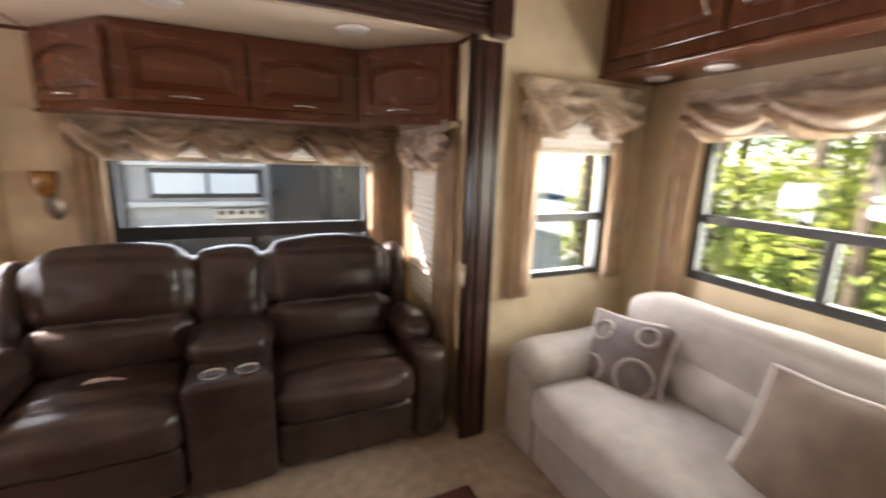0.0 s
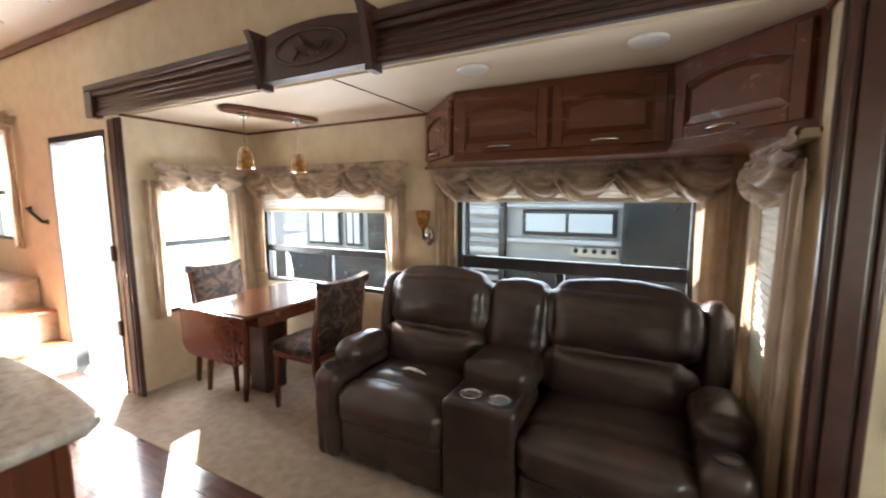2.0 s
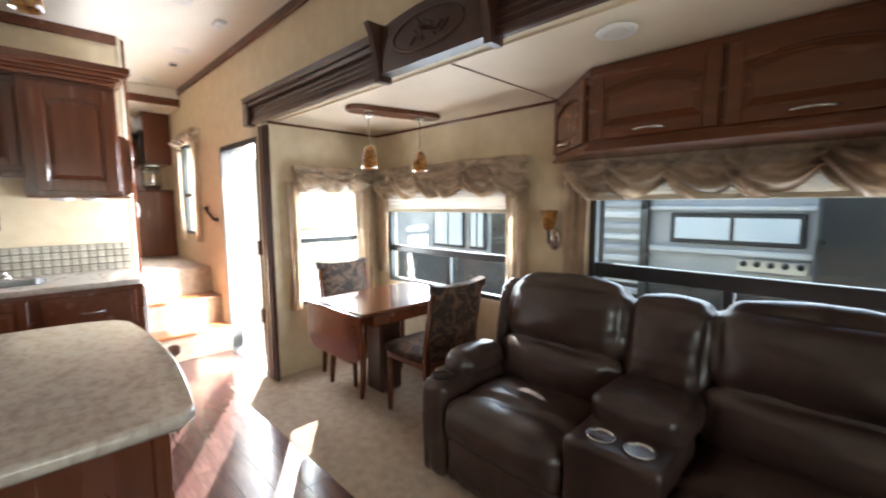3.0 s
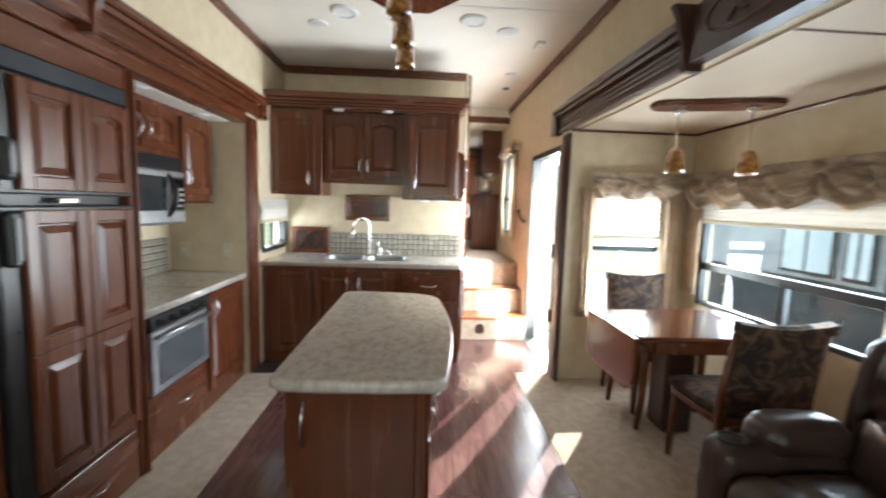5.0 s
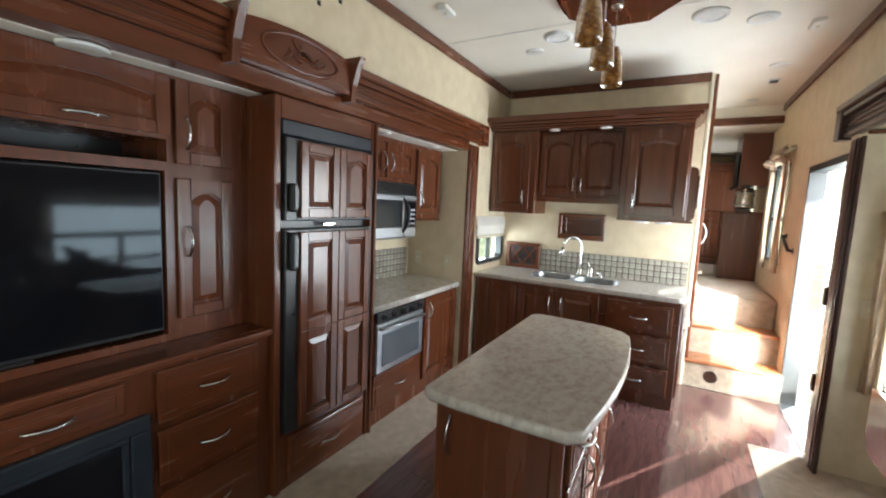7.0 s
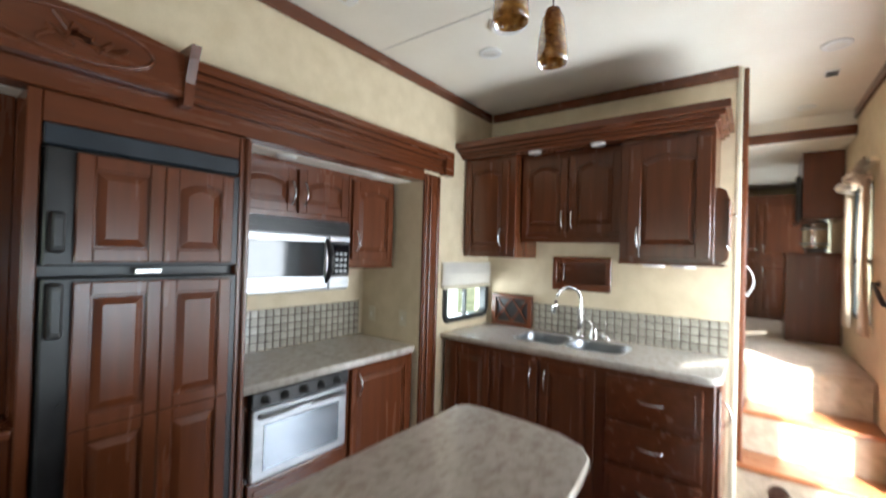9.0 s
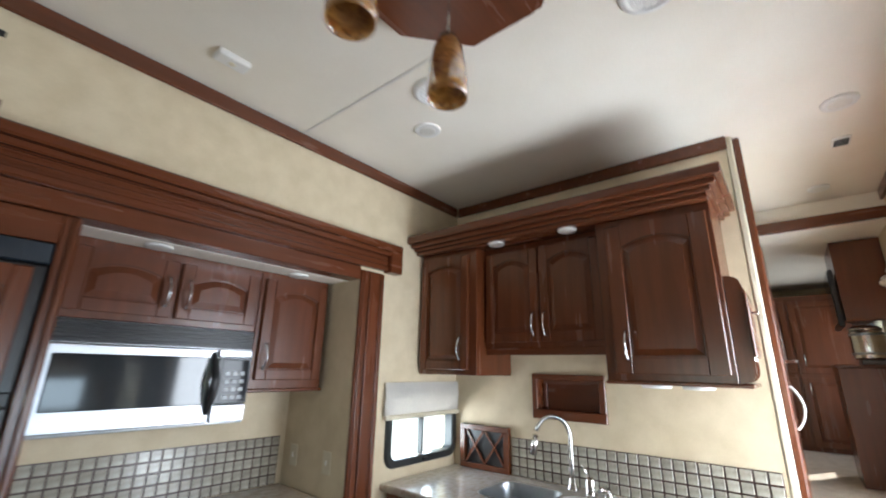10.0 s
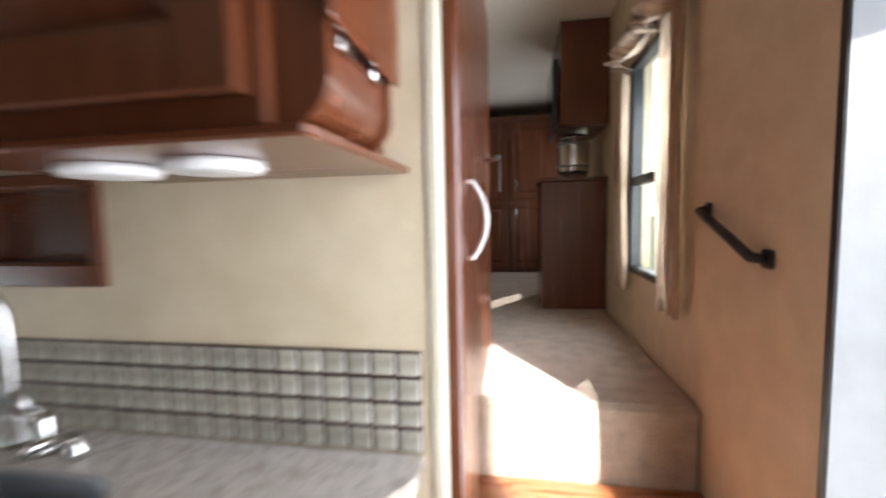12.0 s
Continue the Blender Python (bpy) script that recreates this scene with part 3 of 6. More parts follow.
# bathroom door along the hall
bath = thing("door_1", (-4.5, 1.08, 0.8), "glossy cherry bathroom door with a white bow handle", "door", kind="structure")
M = facing("-y", 0, 0, 0)
bm = bmesh.new()
box(bm, -5.08, -4.031, 1.071, 1.10, 0.0, 2.30, 0.004)
leaf = part("leaf", bm, CHERRY, bath)
MB = Matrix(((-1, 0, 0, 0), (0, 0, 1, 1.10), (0, 1, 0, 0), (0, 0, 0, 1)))
bow_handle(leaf, MB @ Matrix.Translation((4.1, 1.39, 0.0)) @ Matrix.Rotation(math.pi / 2, 4, 'Z'), 0.19, "pull", WHITE, 0.035)
bm = bmesh.new()
tube(bm, [(-4.75, 1.10, 1.62), (-4.75, 1.15, 1.62), (-4.68, 1.155, 1.62)], 0.009, 8)
part("lever", bm, SATIN_NICKEL, leaf)
structure("wall_above_bathroom_door", bx(-5.1, -4.031, 1.071, 1.09, 2.302, ZC - 0.001), WALLPAPER, "beige wallpaper above the bathroom door", "wall")

# entry door, swung outwards
entry = thing("door_2", (-3.46, YL + 0.05, 0), "open white entry door with dark aluminium frame", "door", kind="structure")
bm = bmesh.new()
for a, b in ((-3.948, -3.925), (-3.09, -3.052)):
    box(bm, a, b, YL - 0.004, YL + 0.11, 0.0, 1.978, 0.004)
box(bm, -3.924, -3.091, YL - 0.004, YL + 0.11, 1.93, 1.978, 0.004)
part("frame", bm, ALU, entry)
ml = Matrix.Translation((-3.93, YL + 0.13, 0)) @ Matrix.Rotation(radians(137), 4, 'Z')
bm = bmesh.new()
box(bm, 0.12, 0.86, -0.02, 0.02, 0.03, 1.93, 0.006, ml)
lf = part("leaf", bm, WHITE, entry)
part("latch", bx(0.68, 0.74, -0.05, -0.02, 0.9, 1.05, 0.008, ml), BLACK, lf)
bm = bmesh.new()
for z in (0.45, 1.02):
    box(bm, -3.07, -3.03, YL - 0.03, YL - 0.004, z, z + 0.12, 0.006)
part("strike", bm, DARK_AND_SHADED_WOOD, entry)
part("threshold", bx(-3.925, -3.05, YL - 0.01, YL + 0.14, -0.01, 0.014, 0.004), STEEL, entry)

# grab handle
bm = bmesh.new()
tube(bm, [(-4.43, YL, 1.405), (-4.42, YL - 0.034, 1.40), (-4.14, YL - 0.034, 1.29), (-4.13, YL, 1.285)], 0.013, 10)
box(bm, -4.45, -4.41, YL - 0.01, YL - 0.001, 1.38, 1.425, 0.005)
box(bm, -4.15, -4.105, YL - 0.01, YL - 0.001, 1.265, 1.31, 0.005)
tagged(part("grab_handle", bm, BLACK), "dark slanted grab handle beside the entry door", "handle")

# ---- windows, shades and curtains ----


def window(name, way, x, y, u0, u1, v0, v1, bars=(), uprights=(), glass=None, label="dark framed caravan window", deep=0.05, fw=0.035, bar=0.022):
    m = facing(way, x, y, 0)
    t = thing(name, m @ Vector(((u0 + u1) / 2, v0, 0)), label, "window", kind="structure")
    bm = bmesh.new()
    box(bm, u0, u0 + fw, v0, v1, -deep, 0.006, 0.006, m)
    box(bm, u1 - fw, u1, v0, v1, -deep, 0.006, 0.006, m)
    box(bm, u0 + fw, u1 - fw, v0, v0 + fw, -deep, 0.005, 0.006, m)
    box(bm, u0 + fw, u1 - fw, v1 - fw, v1, -deep, 0.005, 0.006, m)
    part("frame", bm, ALU, t)
    for v in bars:
        part("bar", bx(u0 + fw, u1 - fw, v - bar, v + bar, -deep + 0.006, 0.0, 0.005, m), ALU, t)
    for u, a, b in uprights:
        part("upright", bx(u - (0.025 if u1 - u0 > 0.7 else 0.006), u + (0.025 if u1 - u0 > 0.7 else 0.006), a, b, -deep + 0.008, -0.003, 0.005, m), ALU, t)
    edges = [v0 + fw] + sorted(bars) + [v1 - fw]
    for a, b in zip(edges, edges[1:]):
        p = part("pane", bx(u0 + fw, u1 - fw, a, b, -deep + 0.012, -deep + 0.016, 0, m), glass or GLASS, t)
        p.visible_shadow = False
    return t


window("window_1", "-y", 0, SY, -2.72, -1.29, 0.72, 1.62, (1.03,), ((-1.95, 0.75, 1.03),), TINTED, "wide dark framed dining window with sliding lower panes", bar=0.028)
window("window_2", "-y", 0, SY, -0.74, 0.72, 0.72, 1.62, (1.035,), ((-0.02, 0.75, 1.035),), TINTED, "wide dark framed window behind the recliners", fw=0.04, bar=0.042)
window("window_3", "+x", SX0 + 0.04, 0, 2.0, 2.64, 0.58, 1.62, (1.13,), (), GLASS, "sunlit dark framed window beside the table")
window("window_4", "-x", SX1, 0, -2.62, -2.08, 0.62, 1.62, (1.1,), (), GLASS, "narrow side window beside the recliners")
window("window_5", "-y", 0, YL, 1.28, 1.83, 0.88, 1.72, (1.215,), (), GLASS, "dark framed side window beside the sofa")
window("window_6", "-x", XR, 0, -1.42, 0.45, 0.93, 1.72, (1.25,), ((-0.84, 0.96, 1.25), (-0.1, 0.96, 1.25)), GLASS, "wide rear window looking on bright woods", fw=0.045)
window("window_7", "-y", 0, YL, -5.30, -4.66, 1.1, 2.12, (1.55,), (), GLASS, "tall narrow hall window")
# window out of view, added because the landing is lit from this side
window("window_9", "-y", 0, YL, -7.35, -6.55, 1.35, 2.15, (), (), GLASS, "unseen bedroom window added to light the landing")
sink_window = thing("window_8", (-3.53, YK, 0.975), "small black framed sink window with rounded corners", "window", kind="structure")


def round_rect(x0, x1, y0, y1, r, k=5):
    out = []
    for cx, cy, a0 in ((x1 - r, y1 - r, 0), (x0 + r, y1 - r, 90), (x0 + r, y0 + r, 180), (x1 - r, y0 + r, 270)):
        out += [(cx + r * math.cos(radians(a0 + 90 * i / k)), cy + r * math.sin(radians(a0 + 90 * i / k))) for i in range(k + 1)]
    return out


def rounded_frame(bm, m, u0, u1, v0, v1, fw, r, n0, n1):
    """A frame with rounded outer and inner corners and a softened front."""
    loops = []
    for d, n in ((0.0, n1 - 0.012), (0.008, n1), (fw - 0.006, n1), (fw, n1 - 0.01), (fw, n0), (fw * 0.7, n0)):
        loops.append([bm.verts.new(m @ Vector((u, v, n))) for u, v in round_rect(u0 + d, u1 - d, v0 + d, v1 - d, max(0.02, r - d * 0.6))])
    loops.append([bm.verts.new(m @ Vector((u, v, 0.0005))) for u, v in round_rect(u0, u1, v0, v1, r)])
    loops.append(loops[0])
    for a, b in ((loops[6], loops[0]), *zip(loops[:5], loops[1:6])):
        for k in range(len(a)):
            bm.faces.new((a[k], a[(k + 1) % len(a)], b[(k + 1) % len(b)], b[k]))
    bmesh.ops.recalc_face_normals(bm, faces=bm.faces)


m = facing("+y", 0, YK, 0)
bm = bmesh.new()
rounded_frame(bm, m, 3.20, 3.86, 0.972, 1.42, 0.046, 0.075, -0.05, 0.02)
part("frame", bm, ALU, sink_window)
part("upright", bx(3.525, 3.539, 1.0, 1.39, -0.04, 0.0, 0.003, m), ALU, sink_window)
part("latch", bx(3.51, 3.555, 0.985, 1.005, 0.018, 0.034, 0.004, m), BLACK, sink_window)
for a, b in ((3.24, 3.525), (3.539, 3.82)):
    p = part("pane", bx(a, b, 1.006, 1.389, -0.036, -0.032, 0, m), GLASS, sink_window)
    p.visible_shadow = False


def shade(name, way, x, y, u0, u1, v0, v1, label, n=0.012, pitch=0.019):
    """A pleated shade with a bottom rail."""
    m = facing(way, x, y, 0)
    t = thing(name, m @ Vector(((u0 + u1) / 2, v0, n)), label, "window shade")
    bm = bmesh.new()
    k = max(2, int((v1 - v0) / pitch))
    for s in range(2):
        row = [(n + 0.012 * s + (0.008 if j % 2 else 0), v0 + 0.02 + (v1 - v0 - 0.02) * j / k) for j in range(k + 1)]
        vs = [[bm.verts.new(m @ Vector((u, v, d))) for u in (u0, u1)] for d, v in row]
        for a, b in zip(vs, vs[1:]):
            bm.faces.new((a[0], a[1], b[1], b[0]))
    part("pleats", bm, BLIND, t)
    part("rail", bx(u0, u1, v0 - 0.005, v0 + 0.022, n - 0.004, n + 0.026, 0.004, m), IVORY, t, "ivory bottom rail")
    return t


shade("pleated_shade", "-y", 0, SY, -2.70, -1.31, 1.37, 1.70, "white pleated shade half lowered over the dining window")
shade("pleated_shade", "-y", 0, SY, -0.72, 0.70, 1.455, 1.69, "white pleated shade raised over the recliner window")
shade("pleated_shade", "+x", SX0 + 0.04, 0, 2.04, 2.61, 1.22, 1.66, "sunlit white pleated shade over the table window")
shade("pleated_shade", "-x", SX1, 0, -2.61, -2.09, 0.625, 1.66, "white pleated shade lowered fully")
shade("pleated_shade", "-y", 0, YL, 1.30, 1.81, 1.56, 1.78, "white pleated shade raised over the side window")
shade("pleated_shade", "-x", XR, 0, -1.40, 0.43, 1.65, 1.80, "white pleated shade raised over the rear window")
shade("roller_shade", "+y", 0, YK, 3.17, 3.865, 1.245, 1.45, "cream fabric shade above the sink window", pitch=0.1)


def swag_valance(name, way, x, y, u0, u1, v0, v1, label, swags=5, n=0.05, mat=None):
    """A gathered valance of overlapping puffed swags with a ruched heading."""
    m = facing(way, x, y, 0)
    t = thing(name, m @ Vector(((u0 + u1) / 2, v0, n)), label, "valance")
    w = (u1 - u0) / swags
    rnd = random.Random(swags * 7 + int(u0 * 100))
    for s in range(swags):
        bm = bmesh.new()
        a, b = u0 + w * s - w * 0.12, u0 + w * (s + 1) + w * 0.12
        a, b = max(a, u0), min(b, u1)
        nu, nv = 22, 14
        lean = rnd.uniform(0.1, 0.3)
        ph = rnd.uniform(0, 6)
        rows = []
        for j in range(nv + 1):
            q = j / nv
            row = []
            for i in range(nu + 1):
                p = i / nu
                sag = 1 - (2 * p - 1 + 0.25 * math.sin(ph)) ** 2 * 0.85
                drop = (v1 - v0 - 0.02) * q * (0.42 + 0.58 * max(0.05, sag))
                fold = math.sin((q * 2.6 - p * (1.6 + lean * 3) - 0.5 * sag) * math.pi * 1.6 + ph) * 0.036 * (0.3 + q)
                gather = 0.007 * math.sin(p * 46 + ph) * (1 - q) ** 2
                puff = 0.06 * math.sin(math.pi * min(1.0, q * 1.05)) * (0.45 + 0.55 * max(0, sag)) + (0.012 if s % 2 else 0.0)
                row.append(bm.verts.new(m @ Vector((a + (b - a) * p, v1 - 0.02 - drop, n + puff + fold + gather))))
            rows.append(row)
        for r0, r1 in zip(rows, rows[1:]):
            for i in range(nu):
                bm.faces.new((r0[i], r1[i], r1[i + 1], r0[i + 1])).smooth = True
        bmesh.ops.solidify(bm, geom=bm.faces[:], thickness=0.004)
        part("swag", bm, mat or VALANCE, t)
    bm = bmesh.new()
    k = int((u1 - u0) / 0.006)
    rows = [[bm.verts.new(m @ Vector((u0 + (u1 - u0) * i / k, v, n + 0.012 + 0.006 * math.sin(i * 1.9 + math.sin(i * 0.7)) + dn))) for i in range(k + 1)] for v, dn in ((v1 - 0.04, 0.01), (v1 - 0.02, 0.0), (v1, 0.012), (v1 + 0.02, 0.004))]
    for r0, r1 in zip(rows, rows[1:]):
        for i in range(k):
            bm.faces.new((r0[i], r0[i + 1], r1[i + 1], r1[i])).smooth = True
    bmesh.ops.solidify(bm, geom=bm.faces[:], thickness=0.004)
    part("ruched_heading", bm, mat or VALANCE, t)
    part("headboard", bx(u0, u1, v1 - 0.02, v1 + 0.012, 0.001, n - 0.002, 0.003, m), IVORY, t)
    return t


def curtain(name, way, x, y, u0, u1, v0, v1, label, n=0.03, folds=4, gather=0.0):
    """A hanging side panel with deep folds."""
    m = facing(way, x, y, 0)
    bm = bmesh.new()
    nu, nv = folds * 8, 12
    rnd = random.Random(int((u0 + v0) * 1000))
    ph = rnd.uniform(0, 6)
    rows = []
    for j in range(nv + 1):
        q = j / nv
        pinch = 1 - gather * math.sin(math.pi * q)
        row = []
        for i in range(nu + 1):
            p = i / nu
            d = 0.5 + 0.5 * math.sin(p * folds * 2 * math.pi + ph + 0.6 * math.sin(q * 3 + ph))
            u = (u0 + u1) / 2 + (p - 0.5) * (u1 - u0) * pinch + 0.006 * math.sin(q * 5 + p * 9)
            row.append(bm.verts.new(m @ Vector((u, v0 + (v1 - v0) * q, n + 0.032 * d + 0.006 * math.sin(p * 31 + q * 4)))))
        rows.append(row)
    for r0, r1 in zip(rows, rows[1:]):
        for i in range(nu):
            bm.faces.new((r0[i], r0[i + 1], r1[i + 1], r1[i])).smooth = True
    bmesh.ops.solidify(bm, geom=bm.faces[:], thickness=0.003)
    return tagged(part(name, bm, SATIN), label, "curtain", "window curtains")


CL = "tan satin curtain panel hanging beside a window"
swag_valance("valance", "-y", 0, SY, -2.84, -1.14, 1.47, 1.735, "gathered taupe satin valance over the dining window", 6)
swag_valance("valance", "-y", 0, SY, -0.87, 0.84, 1.45, 1.685, "gathered taupe satin valance over the recliner window", 6)
swag_valance("valance", "+x", SX0 + 0.04, 0, 1.99, 2.76, 1.53, 1.735, "gathered satin valance over the table window", 3)
swag_valance("valance", "-x", SX1, 0, -2.74, -1.96, 1.43, 1.685, "gathered satin valance above the narrow side window", 2)
swag_valance("valance", "-y", 0, YL, 1.19, 1.93, 1.62, 1.885, "gathered pale satin valance over the side window", 2)
swag_valance("valance", "-x", XR, 0, -1.5, 0.55, 1.62, 1.85, "long gathered satin valance over the rear window", 5)
swag_valance("valance", "-y", 0, YL, -5.36, -4.5, 2.07, 2.22, "gathered satin valance over the hall window", 2)
curtain("curtain", "-y", 0, SY, -2.84, -2.66, 0.80, 1.62, CL, folds=3)
curtain("curtain", "-y", 0, SY, -1.34, -1.16, 0.78, 1.6, CL, folds=3)
curtain("curtain", "-y", 0, SY, -0.88, -0.72, 0.78, 1.58, CL, folds=3)
curtain("curtain", "-y", 0, SY, 0.70, 0.90, 0.42, 1.58, CL, folds=3)
curtain("curtain", "-x", SX1, 0, -2.72, -2.56, 0.42, 1.6, CL, folds=3)
curtain("curtain", "-x", SX1, 0, -2.14, -1.93, 0.24, 1.6, CL, folds=4)
curtain("curtain", "+x", SX0 + 0.04, 0, 1.92, 2.03, 0.56, 1.62, CL, folds=3)
curtain("curtain", "+x", SX0 + 0.04, 0, 2.58, 2.76, 0.60, 1.62, CL, folds=3)
curtain("curtain", "-y", 0, YL, 1.18, 1.31, 0.80, 1.72, CL, folds=3)
curtain("curtain", "-y", 0, YL, 1.80, 1.93, 0.86, 1.72, CL, folds=3)
curtain("curtain", "-x", XR, 0, -1.55, -1.40, 0.82, 1.7, CL, folds=3)
curtain("curtain", "-y", 0, YL, -5.36, -5.20, 1.02, 2.05, CL, folds=3)
curtain("curtain", "-y", 0, YL, -4.73, -4.53, 1.04, 2.10, CL, folds=3)

# ---- kitchen: sink side ----


def slab(bm, outline, z0, z1, holes=(), soften=0.012):
    """A level slab with a rounded rim and holes right through it."""
    n = len(outline)
    c = Vector((sum(p[0] for p in outline) / n, sum(p[1] for p in outline) / n))
    def ring(d, z):
        return [bm.verts.new((p[0] + (c.x - p[0]) * d / max(0.1, (Vector(p) - c).length), p[1] + (c.y - p[1]) * d / max(0.1, (Vector(p) - c).length), z)) for p in outline]
    rings = [ring(soften, z0), ring(0, z0 + soften), ring(0, z1 - soften), ring(soften * 0.3, z1 - soften * 0.3), ring(soften, z1)]
    for a, b in zip(rings, rings[1:]):
        for i in range(n):
            bm.faces.new((a[i], a[(i + 1) % n], b[(i + 1) % n], b[i])).smooth = True
    for z, outer, low in ((z1, rings[-1], False), (z0, rings[0], True)):
        loops = [outer]
        for h in holes:
            loops.append([bm.verts.new((x, y, z)) for x, y in h])
        es = []
        for lp in loops:
            for i in range(len(lp)):
                e = bm.edges.get((lp[i], lp[(i + 1) % len(lp)])) or bm.edges.new((lp[i], lp[(i + 1) % len(lp)]))
                es.append(e)
        bmesh.ops.triangle_fill(bm, use_beauty=True, use_dissolve=False, edges=es, normal=(0, 0, -1 if low else 1))
    for h in holes:
        a = [bm.verts.new((x, y, z0)) for x, y in h]
        b = [bm.verts.new((x, y, z1)) for x, y in h]
        for i in range(len(h)):
            bm.faces.new((a[i], b[i], b[(i + 1) % len(h)], a[(i + 1) % len(h)]))


def cabinet(name, way, x, y, u0, u1, v0, v1, depth, label, mat=None, top=True):
    """A carcass whose front face lies at (x, y)."""
    m = facing(way, x, y, 0)
    t = thing(name, m @ Vector(((u0 + u1) / 2, v0, -depth / 2)), label, "cabinet")
    part("body", bx(u0, u1, v0, v1, -depth, 0, 0.003, m), mat or CHERRY, t)
    return t, m


base, m = cabinet("sink_cabinet", "+x", -3.215, 0, -0.735, 1.0, 0.0, 0.70, 0.645, "dark cherry sink base cabinet with bow handles")
part("face_frame", bx(-0.735, 1.0, 0.701, 0.874, -0.03, 0.0, 0.003, m), CHERRY, base)
part("end_panel", bx(0.97, 1.0, 0.701, 0.874, -0.645, -0.031, 0.003, m), CHERRY, base)
part("end_panel", bx(-0.735, -0.705, 0.701, 0.874, -0.645, -0.031, 0.003, m), CHERRY, base)
cabinet_door(base, m, -0.66, -0.33, 0.1, 0.84, 0.0, None)
cabinet_door(base, m, -0.30, 0.03, 0.1, 0.84, 0.0, (-0.01, 0.72, True))
cabinet_door(base, m, 0.05, 0.40, 0.1, 0.84, 0.0, (0.09, 0.72, True))
for a, b in ((0.1, 0.33), (0.35, 0.58), (0.6, 0.84)):
    drawer(base, m, 0.46, 0.95, a, b)
side_m = Matrix(((-1, 0, 0, 0), (0, 0, 1, 1.0), (0, 1, 0, 0), (0, 0, 0, 1)))
cabinet_door(base, side_m, 3.26, 3.82, 0.1, 0.84, 0.0, (3.34, 0.70, True), "side_door")

BOWLS = (round_rect(-3.72, -3.385, -0.26, 0.095, 0.07), round_rect(-3.70, -3.375, 0.125, 0.50, 0.09))
bm = bmesh.new()
corner = [(-3.868, -0.756), (-3.18, -0.756)] + [(-3.26 + 0.08 * math.cos(radians(a)), 0.95 + 0.08 * math.sin(radians(a))) for a in range(0, 91, 15)] + [(-3.868, 1.03)]
slab(bm, corner, 0.876, 0.915, BOWLS, 0.010)
tagged(part("sink_countertop", bm, STONE), "pale grey beige stone-look counter with rounded corner", "countertop")
sink = thing("kitchen_sink", (-3.55, 0.12, 0.74), "double bowl stainless steel sink set in the counter", "sink")
for h, nm in ((BOWLS[0], "small"), (BOWLS[1], "large")):
    bm = bmesh.new()
    n = len(h)
    cx, cy = sum(p[0] for p in h) / n, sum(p[1] for p in h) / n
    rings = []
    for s, z in ((1.04, 0.9185), (1.0, 0.9195), (0.985, 0.912), (0.965, 0.85), (0.93, 0.76), (0.84, 0.735), (0.12, 0.73)):
        rings.append([bm.verts.new((cx + (x - cx) * s, cy + (y - cy) * s, z)) for x, y in h])
    for a, b in zip(rings, rings[1:]):
        for i in range(n):
            bm.faces.new((a[i], b[i], b[(i + 1) % n], a[(i + 1) % n])).smooth = True
    bm.faces.new(rings[-1][::-1])
    bmesh.ops.solidify(bm, geom=bm.faces[:], thickness=0.002)
    bowl = part("bowl", bm, SINK_STEEL, sink)
    bm = bmesh.new()
    lathe(bm, [(0.0, 0.012), (0.03, 0.012), (0.042, 0.008), (0.042, 0.002)], (cx, cy, 0.73), 20)
    part("drain", bm, SATIN_NICKEL, bowl)
tap = thing("kitchen_faucet", (-3.79, 0.11, 0.915), "brushed nickel gooseneck faucet with pull-down spray", "faucet")
FD = Vector((0.62, -0.78, 0)).normalized()
F0 = Vector((-3.79, 0.11, 0.915))
bm = bmesh.new()
arc = [F0 + Vector((0, 0, z)) for z in (0.0, 0.12, 0.22, 0.27)]
arc += [F0 + Vector((0, 0, 0.27)) + FD * (0.095 - 0.095 * math.cos(a)) + Vector((0, 0, 0.105 * math.sin(a))) for a in [math.pi * k / 12 for k in range(1, 12)]]
tube(bm, arc, 0.0125, 12)
part("spout", bm, SATIN_NICKEL, tap)
bm = bmesh.new()
tip = F0 + FD * 0.19 + Vector((0, 0, 0.275))
tube(bm, [tip, tip + FD * 0.008 + Vector((0, 0, -0.04)), tip + FD * 0.02 + Vector((0, 0, -0.10))], [0.0135, 0.017, 0.021], 14)
part("spray_head", bm, SATIN_NICKEL, tap)
bm = bmesh.new()
lathe(bm, [(0.032, 0), (0.032, 0.012), (0.022, 0.03), (0.018, 0.06), (0.0125, 0.07)], F0)
part("base_ring", bm, SATIN_NICKEL, tap)
sp = thing("faucet_handle", (-3.77, 0.215, 0.915), "chrome single lever beside the faucet", "faucet")
bm = bmesh.new()
lathe(bm, [(0.03, 0), (0.03, 0.01), (0.024, 0.02), (0.024, 0.075), (0.016, 0.088), (0.0, 0.09)], (-3.77, 0.215, 0.915))
part("valve_body", bm, SATIN_NICKEL, sp)
bm = bmesh.new()
tube(bm, [(-3.77, 0.215, 0.99), (-3.75, 0.20, 1.03), (-3.74, 0.19, 1.06)], [0.009, 0.007, 0.006], 10)
part("lever", bm, SATIN_NICKEL, sp)
bm = bmesh.new()
lathe(bm, [(0.022, 0), (0.022, 0.02), (0.012, 0.03), (0.012, 0.05)], (-3.76, 0.31, 0.915))
tube(bm, [(-3.76, 0.31, 0.962), (-3.70, 0.30, 0.975), (-3.67, 0.295, 0.968)], [0.012, 0.011, 0.009], 10)
tagged(part("side_sprayer", bm, SATIN_NICKEL), "small chrome side sprayer behind the sink", "sprayer")

